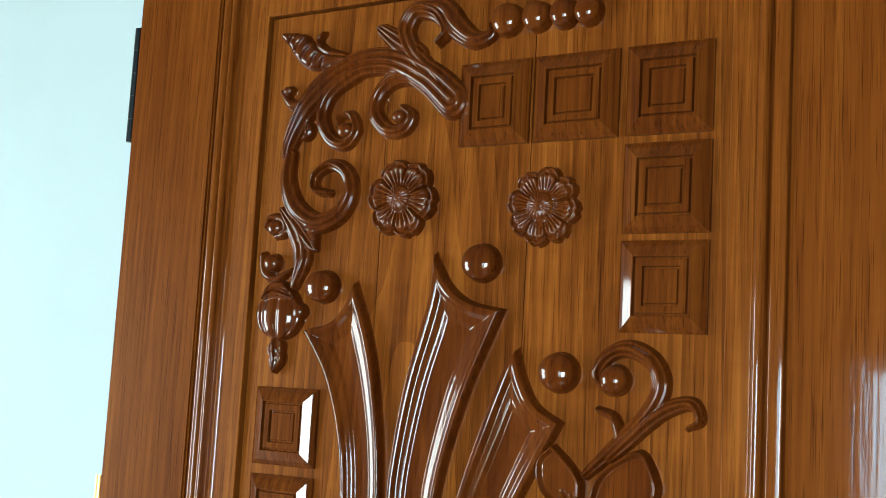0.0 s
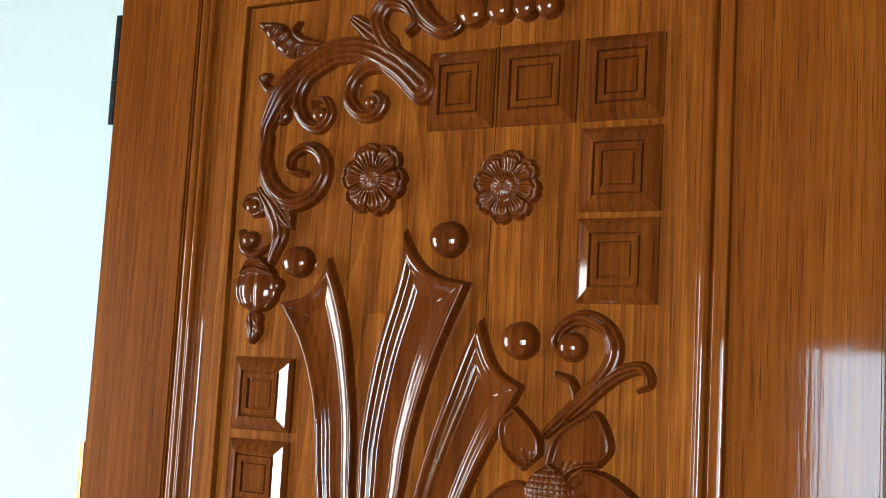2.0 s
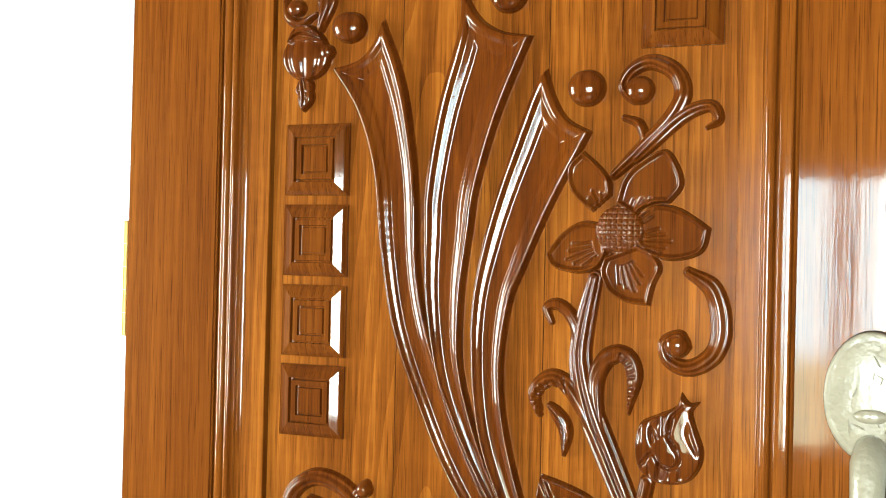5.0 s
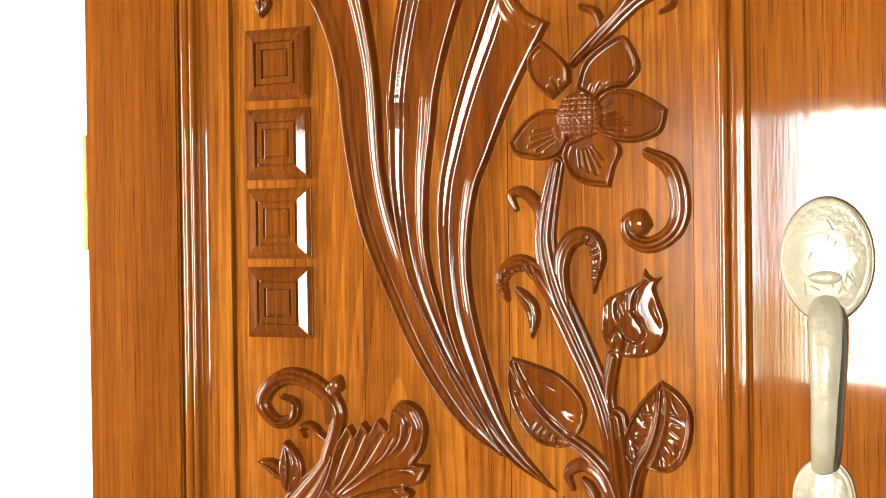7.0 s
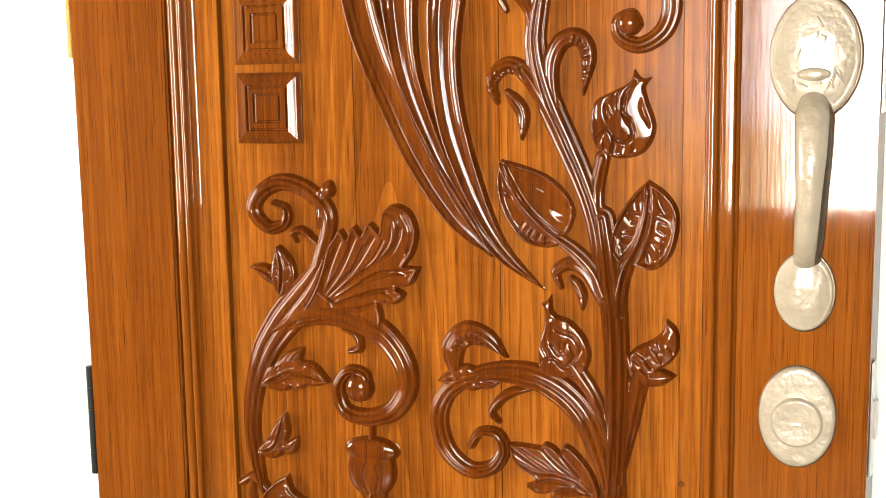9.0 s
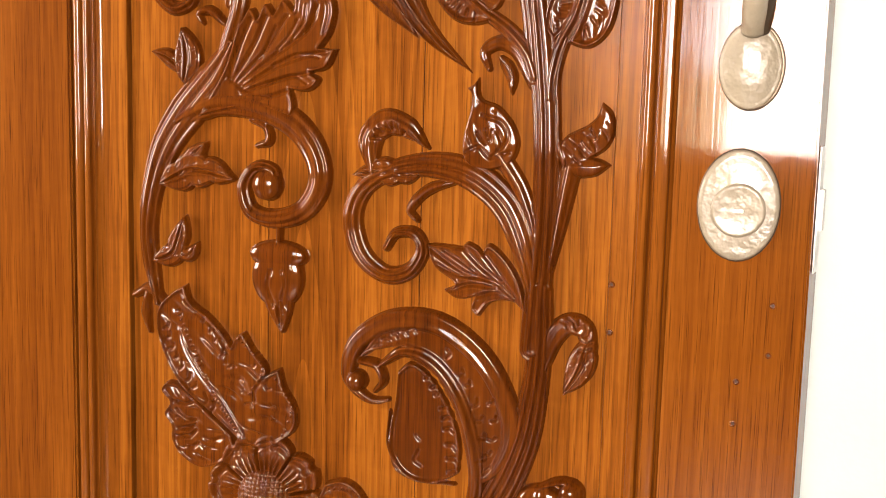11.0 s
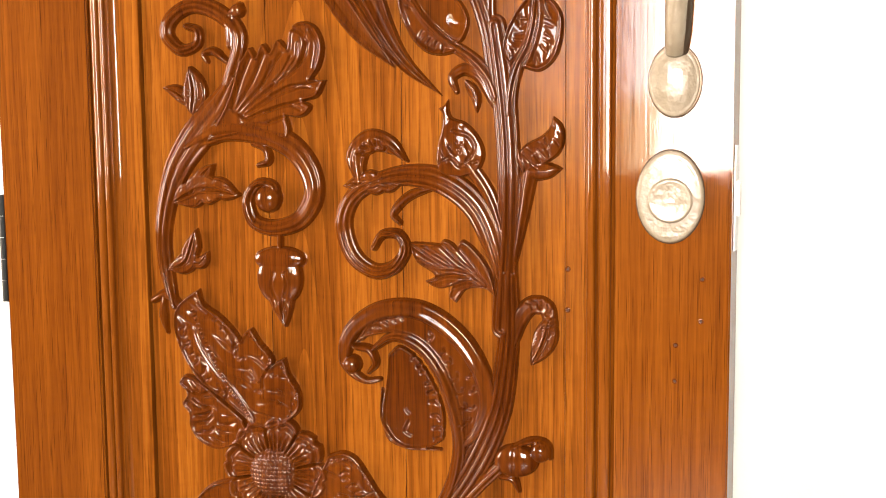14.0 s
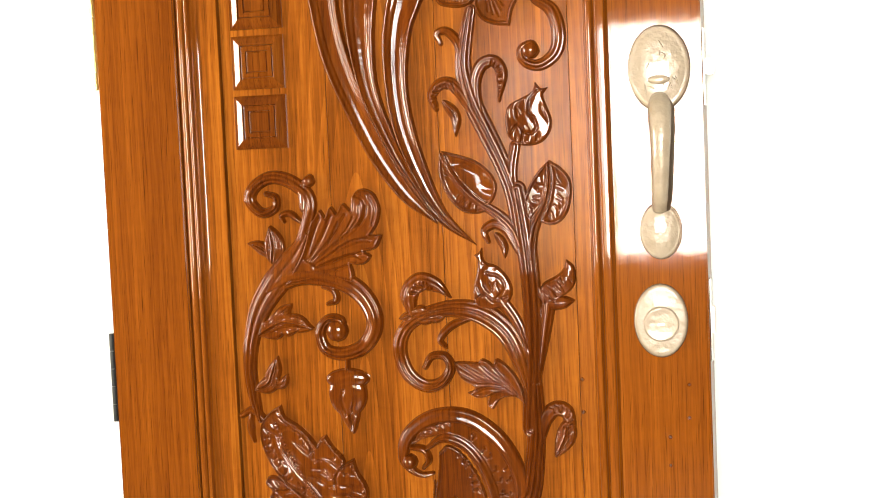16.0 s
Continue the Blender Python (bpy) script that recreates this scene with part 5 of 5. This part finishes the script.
Relief("carved_sunflower", "large flower with a cross-hatched dome and serrated leaves")\
    .plate([[(0.3303, 0.4939), (0.2921, 0.5241), (0.2621, 0.5458), (0.2413, 0.5774), (0.2305, 0.6094), (0.2323, 0.6355), (0.2465, 0.6516), (0.2641, 0.6627)], [(0.2641, 0.6627), (0.2702, 0.6450), (0.2909, 0.6306), (0.3073, 0.6148), (0.3196, 0.5987)], [(0.3196, 0.5987), (0.3245, 0.6093), (0.3334, 0.6155)], [(0.3334, 0.6155), (0.3456, 0.5963), (0.3586, 0.5817), (0.3620, 0.5716), (0.3538, 0.5633)], [(0.3538, 0.5633), (0.3647, 0.5724), (0.3762, 0.5782)], [(0.3762, 0.5782), (0.3823, 0.5574), (0.3932, 0.5401), (0.3967, 0.5235), (0.3893, 0.5061), (0.3579, 0.4881), (0.3303, 0.4939)]], 0.0115, rim=0.0026, cup=0.22, ripple=(62, 0.0190, 0.0026))\
    .plate([[(0.3199, 0.4984), (0.2900, 0.5226), (0.2621, 0.5451), (0.2424, 0.5518), (0.2344, 0.5414), (0.2442, 0.5288), (0.2376, 0.5150), (0.2460, 0.5023), (0.2472, 0.4850), (0.2598, 0.4672), (0.2824, 0.4570), (0.3064, 0.4642)], [(0.3064, 0.4642), (0.3233, 0.4788), (0.3199, 0.4984)]], 0.0105, rim=0.0026, cup=0.18, ripple=(75, 0.0120, 0.0028))\
    .plate([[(0.3169, 0.4221), (0.2787, 0.4132), (0.2553, 0.3951), (0.2486, 0.3719)], [(0.2486, 0.3719), (0.2361, 0.3532), (0.2343, 0.3307)], [(0.2343, 0.3307), (0.2223, 0.3070), (0.2081, 0.2876)], [(0.2081, 0.2876), (0.2340, 0.2763), (0.2697, 0.2732), (0.2960, 0.2806)], [(0.2960, 0.2806), (0.3032, 0.2963), (0.3115, 0.2859), (0.3282, 0.2913), (0.3353, 0.3082)], [(0.3353, 0.3082), (0.3449, 0.3053), (0.3655, 0.3191), (0.3751, 0.3465), (0.3670, 0.3718), (0.3440, 0.3987), (0.3169, 0.4221)]], 0.0110, rim=0.0026, cup=0.20, ripple=(72, 0.0190, 0.0026))\
    .plate([[(0.4307, 0.4570), (0.4501, 0.4625), (0.4670, 0.4552), (0.4800, 0.4376), (0.4932, 0.4162)], [(0.4932, 0.4162), (0.5088, 0.3964), (0.5239, 0.3689)], [(0.5239, 0.3689), (0.5158, 0.3616), (0.5081, 0.3595)], [(0.5081, 0.3595), (0.5249, 0.3474), (0.5343, 0.3229), (0.5394, 0.2914), (0.5319, 0.2514)], [(0.5319, 0.2514), (0.5045, 0.2608), (0.4782, 0.2737)], [(0.4782, 0.2737), (0.4596, 0.2877), (0.4416, 0.3051)], [(0.4416, 0.3051), (0.4214, 0.3354), (0.3980, 0.3588), (0.4046, 0.3984), (0.4307, 0.4570)]], 0.0117, rim=0.0026, cup=0.20, ripple=(52, 0.0190, 0.0026))\
    .plate([[(0.3846, 0.3834), (0.3710, 0.3559), (0.3751, 0.3301), (0.3947, 0.3126), (0.4149, 0.3098)], [(0.4149, 0.3098), (0.4349, 0.3043), (0.4518, 0.2736)], [(0.4518, 0.2736), (0.4646, 0.3145), (0.4445, 0.3510), (0.4113, 0.3797), (0.3846, 0.3834)]], 0.0085, rim=0.0024, cup=0.2, ripple=(40, 0.0120, 0.0030))\
    .nicks([(0.2420, 0.6256), (0.2514, 0.5910), (0.2735, 0.5583), (0.3040, 0.5269)], 9, 0.011, -60, 0.0032, 0.0024, bend=0.002)\
    .nicks([(0.2825, 0.6276), (0.2976, 0.6065), (0.3113, 0.5860)], 4, 0.007, 100, 0.0026, 0.0018, bend=0.0015)\
    .nicks([(0.3030, 0.5888), (0.3270, 0.5610), (0.3407, 0.5261)], 5, 0.008, 60, 0.0026, 0.0018, bend=0.002)\
    .nicks([(0.3442, 0.5847), (0.3661, 0.5538), (0.3716, 0.5152)], 5, 0.007, -120, 0.0026, 0.0018, bend=0.002)\
    .cut([(0.2639, 0.6447), (0.2770, 0.6312), (0.2963, 0.6174), (0.3113, 0.5944), (0.3133, 0.5796)], 0.0034, 0.0030)\
    .cut([(0.3579, 0.5662), (0.3476, 0.5526), (0.3469, 0.5396)], 0.0034, 0.0028)\
    .nicks([(0.2535, 0.5367), (0.2546, 0.5069), (0.2670, 0.4745)], 6, 0.022, 80, 0.0036, 0.0028, bend=-0.003)\
    .nicks([(0.2679, 0.3911), (0.2547, 0.3598), (0.2457, 0.3320), (0.2345, 0.3071)], 7, 0.016, 60, 0.0034, 0.0024, bend=0.002)\
    .nicks([(0.3162, 0.3499), (0.2881, 0.3234), (0.2594, 0.2998)], 5, 0.018, 95, 0.0034, 0.0024, bend=-0.002)\
    .cut([(0.3021, 0.3283), (0.2963, 0.3042), (0.3052, 0.2885)], 0.0040, 0.0034)\
    .cut([(0.3300, 0.3448), (0.3243, 0.3242), (0.3367, 0.3083)], 0.0040, 0.0034)\
    .nicks([(0.4438, 0.4405), (0.4570, 0.4164), (0.4767, 0.3930), (0.4951, 0.3683)], 8, 0.010, 70, 0.0028, 0.0022, bend=0.002)\
    .nicks([(0.4246, 0.3747), (0.4512, 0.3389), (0.4779, 0.2966)], 7, 0.010, -80, 0.0030, 0.0022, bend=0.002)\
    .cut([(0.4454, 0.4089), (0.4669, 0.4047), (0.4881, 0.4119)], 0.0034, 0.0028)\
    .cut([(0.4803, 0.3628), (0.4966, 0.3556), (0.5094, 0.3596)], 0.0034, 0.0028)\
    .band([(0.2519, 0.6339), (0.2633, 0.5930), (0.2833, 0.5616), (0.3068, 0.5356), (0.3317, 0.4993)], [0.0040, 0.0090, 0.0105, 0.0110, 0.0120], 0.0135, ribs=1, reed=0.3)\
    .band([(0.4311, 0.3915), (0.4542, 0.3747), (0.4773, 0.3483), (0.4971, 0.3184), (0.5204, 0.2792)], [0.0130, 0.0125, 0.0120, 0.0115, 0.0080], 0.0140, ribs=1, reed=0.3)\
    .band([(0.3199, 0.3753), (0.2778, 0.3416), (0.2417, 0.3065), (0.2103, 0.2885)], [0.0100, 0.0090, 0.0070, 0.0030], 0.0130, ribs=1, reed=0.3)\
    .beads([(0.3281, 0.5039), (0.2915, 0.5566), (0.2552, 0.6345)], 30, 0.0018, 0.0150)\
    .beads([(0.3284, 0.6077), (0.3474, 0.5921), (0.3570, 0.5753), (0.3419, 0.5478)], 13, 0.0019, 0.0125)\
    .beads([(0.3692, 0.5715), (0.3842, 0.5506), (0.3910, 0.5323), (0.3803, 0.5049)], 13, 0.0019, 0.0125)\
    \
    .beads([(0.4295, 0.3865), (0.4706, 0.3451), (0.5142, 0.2725)], 30, 0.0019, 0.0155)\
    .beads([(0.4348, 0.4503), (0.4616, 0.4525), (0.4792, 0.4318), (0.4887, 0.4169)], 16, 0.0018, 0.0130)\
    .beads([(0.4923, 0.4002), (0.5053, 0.3804), (0.5215, 0.3661)], 9, 0.0019, 0.0130)\
    .beads([(0.4999, 0.3494), (0.5195, 0.3301), (0.5296, 0.2911)], 12, 0.0019, 0.0125)\
    .rosette(0.3606, 0.4336, 0.0706, 8, 0.0150, heart=0.4, notch=0.16, turn=10)\
    .dome(0.3599, 0.4322, 0.0319, 0.0320, 0.0200, hatch=0.0105).build(door)


# ---- fittings ----
def oval(rx, rz, prof, n=40):
    """A turned oval plate: rings of (share of the radius, height)."""
    bm = bmesh.new()
    rings = []
    for k, y in prof:
        rings.append([bm.verts.new((rx * k * math.cos(2 * math.pi * i / n), -y, rz * k * math.sin(2 * math.pi * i / n))) for i in range(n)])
    for a, b in zip(rings, rings[1:]):
        for i in range(n):
            bm.faces.new((a[i], a[(i + 1) % n], b[(i + 1) % n], b[i]))
    bm.faces.new(rings[-1])
    return bm


def tube(points, radii, flat=1.0, n=16):
    bm = bmesh.new()
    line = glide(points, 8)
    rr = np.interp(np.linspace(0, 1, len(line)), np.linspace(0, 1, len(radii)), radii)
    rings = []
    for k, p in enumerate(line):
        t = Vector(line[min(k + 1, len(line) - 1)] - line[max(k - 1, 0)]).normalized()
        side = Vector((1, 0, 0))
        up = t.cross(side).normalized()
        rings.append([bm.verts.new(Vector(p) + side * math.cos(a) * rr[k] + up * math.sin(a) * rr[k] * flat) for a in (2 * math.pi * i / n for i in range(n))])
    for a, b in zip(rings, rings[1:]):
        for i in range(n):
            bm.faces.new((a[i], a[(i + 1) % n], b[(i + 1) % n], b[i]))
    bm.faces.new(rings[0]); bm.faces.new(rings[-1])
    return bm


PLATE = [(1.0, 0.0), (1.0, 0.003), (0.96, 0.0052), (0.90, 0.0046), (0.85, 0.0056), (0.5, 0.0085), (0.1, 0.0095)]
HX = 0.8535
handle = tagged(empty("pull_handle", HX, FACE, 1.04), "pull handle with oval plates wrapped in cream film", "handle")
ob = part("upper_plate", oval(0.0425, 0.0600, PLATE), FILM, handle, smooth=True); ob.location = (0, 0, 0.1050)
ob = part("lower_plate", oval(0.0285, 0.0400, PLATE), FILM, handle, smooth=True); ob.location = (-0.0045, 0, -0.1275)
part("grip", tube([(0, -0.004, 0.062), (0, -0.026, 0.048), (0, -0.039, 0.012), (-0.001, -0.040, -0.026), (-0.003, -0.028, -0.072), (-0.004, -0.006, -0.096)],
                  [0.013, 0.0165, 0.0150, 0.0125, 0.0115, 0.011], 0.8), FILM, handle, smooth=True)
# dark tube set right of the grip, a solid stand-in for its shade
part("grip_shade", tube([(0.0050, -0.002, 0.056), (0.0050, -0.020, 0.044), (0.0050, -0.033, 0.012), (0.0045, -0.034, -0.026), (0.0030, -0.022, -0.072), (0.0010, -0.003, -0.095)],
                       [0.012, 0.0155, 0.0145, 0.0125, 0.0115, 0.010], 0.8), BRONZE_SHADE, handle, "dark strip beside the grip, its shade put into the colour", smooth=True)
ob = part("grip_collar", oval(0.0155, 0.0065, [(1, 0), (1, 0.006), (0.8, 0.0095), (0.3, 0.0105)], 24), FILM, handle, smooth=True); ob.location = (0, -0.005, 0.088)
rng = random.Random(4)
for i in range(14):
    a, k = rng.uniform(0, 6.28), rng.uniform(0.3, 0.75)
    ob = part("film_wrinkle", tube([(-0.006, 0, -0.004), (0, -0.002, 0.001), (0.005, 0, 0.005)], [0.0006, 0.0017, 0.0006], n=8), FILM, handle, smooth=True)
    ob.location = (0.0425 * k * math.cos(a), -0.0068, 0.105 + 0.06 * k * math.sin(a))
    ob.rotation_euler = (0, rng.uniform(0, 6.28), 0)

for plate_z, plate_x, rx, rz in ((0.1050, 0, 0.0425, 0.0600), (-0.1275, -0.0045, 0.0285, 0.0400)):
    ob = part("plate_rim", oval(rx + 0.0016, rz + 0.0016, [(1.0, 0.0), (1.0, 0.0012), (0.95, 0.0014)]), BRONZE_SHADE, handle, "dark shadowed rim of the plate", smooth=True)
    ob.location = (plate_x + 0.0012, 0, plate_z)

lock = tagged(empty("door_lock", 0.8460, FACE, 0.7825), "oval keyhole rose with a round cylinder under cream film", "lock")
part("rose", oval(0.0375, 0.0525, [(1.0, 0.0), (1.0, 0.003), (0.96, 0.0055), (0.86, 0.005), (0.6, 0.006), (0.1, 0.0065)]), FILM, lock, smooth=True)
part("rose_rim", oval(0.0388, 0.0538, [(1.0, 0.0), (1.0, 0.0012), (0.95, 0.0014)]), BRONZE_SHADE, lock, "dark rim of the rose", smooth=True)
ob = part("cylinder", oval(0.0252, 0.0252, [(1.0, 0.0), (1.0, 0.008), (0.93, 0.0105), (0.86, 0.0100), (0.1, 0.0110)], 32), FILM, lock, smooth=True); ob.location = (0, -0.004, -0.004)
ob = part("keyhole", box(-0.0045, 0.0045, -0.0162, -0.0150, -0.0012, 0.0012), STEEL, lock); ob.location = (0, 0, -0.004)

# latch plate and bolt in the closing edge
latch = tagged(empty("door_latch", W - 0.0015, 0.006, 1.145), "steel latch plate and bolt in the door edge", "latch")
latch.rotation_euler = (0, 0, -0.18)
part("latch_plate", box(0, 0.0016, -0.011, 0.011, -0.055, 0.055, 0.0005), STEEL, latch)
part("latch_bolt", box(0.0016, 0.014, -0.006, 0.006, -0.012, 0.012, 0.002), STEEL, latch)
deadbolt = tagged(empty("lock_faceplate", W - 0.0015, 0.006, 0.7800), "narrow steel lock faceplate in the door edge", "lock plate")
deadbolt.rotation_euler = (0, 0, -0.18)
part("faceplate", box(0, 0.0016, -0.011, 0.011, -0.060, 0.060, 0.0005), STEEL, deadbolt)
part("bolt", box(0.0016, 0.0055, -0.006, 0.006, -0.020, 0.020, 0.001), STEEL, deadbolt)

# butt hinges on the other edge
for z, mat, txt in ((1.761, BLACK, "black butt hinge with a straight knuckle on the door edge"), (1.2305, BRASS, "brass butt hinge with a straight knuckle on the door edge"),
                    (0.711, BLACK, "dark butt hinge with a straight knuckle on the door edge")):
    hinge = tagged(empty("butt_hinge", 0, 0.0, z), txt, "hinge", group="hinges of the door")
    part("hinge_leaf", box(-0.0018, 0, FACE + 0.001, 0.022, -0.070, 0.070), mat, hinge)
    for k in range(5):
        bm = bmesh.new()
        bmesh.ops.create_cone(bm, cap_ends=True, segments=14, radius1=0.0042, radius2=0.0042, depth=0.027, matrix=Matrix.Translation((-0.0042, FACE + 0.0032, -0.056 + 0.028 * k)))
        part("knuckle", bm, mat, hinge, smooth=False)

# open screw holes in the lock stile and the fillet
for x, z, y in ((0.8834, 0.6883, FACE), (0.8820, 0.6400, FACE), (0.8540, 0.6118, FACE), (0.8533, 0.5699, FACE), (0.7290, 0.6964, FACE + 0.0075), (0.7290, 0.648, FACE + 0.0075)):
    bm = bmesh.new()
    n = 14
    rings = [[bm.verts.new((x + r * math.cos(2 * math.pi * i / n), yy, z + r * math.sin(2 * math.pi * i / n))) for i in range(n)]
             for r, yy in ((0.0034, y + 0.0004), (0.0028, y - 0.0007), (0.0019, y - 0.0005), (0.0015, y - 0.0001))]
    for a, b in zip(rings, rings[1:]):
        for i in range(n):
            bm.faces.new((a[i], a[(i + 1) % n], b[(i + 1) % n], b[i]))
    hole = part("screw_hole", bm, CARVED, door, "raised rim of an empty screw hole", smooth=True)
    # no hole is cut: a dark disc on the face paints its shade
    bm = bmesh.new()
    bmesh.ops.create_circle(bm, cap_ends=True, segments=12, radius=0.0016, matrix=pose(x, y - 0.0002, z, 90, 0, 0))
    part("hole_dark_disc", bm, HOLE_SHADE, hole)
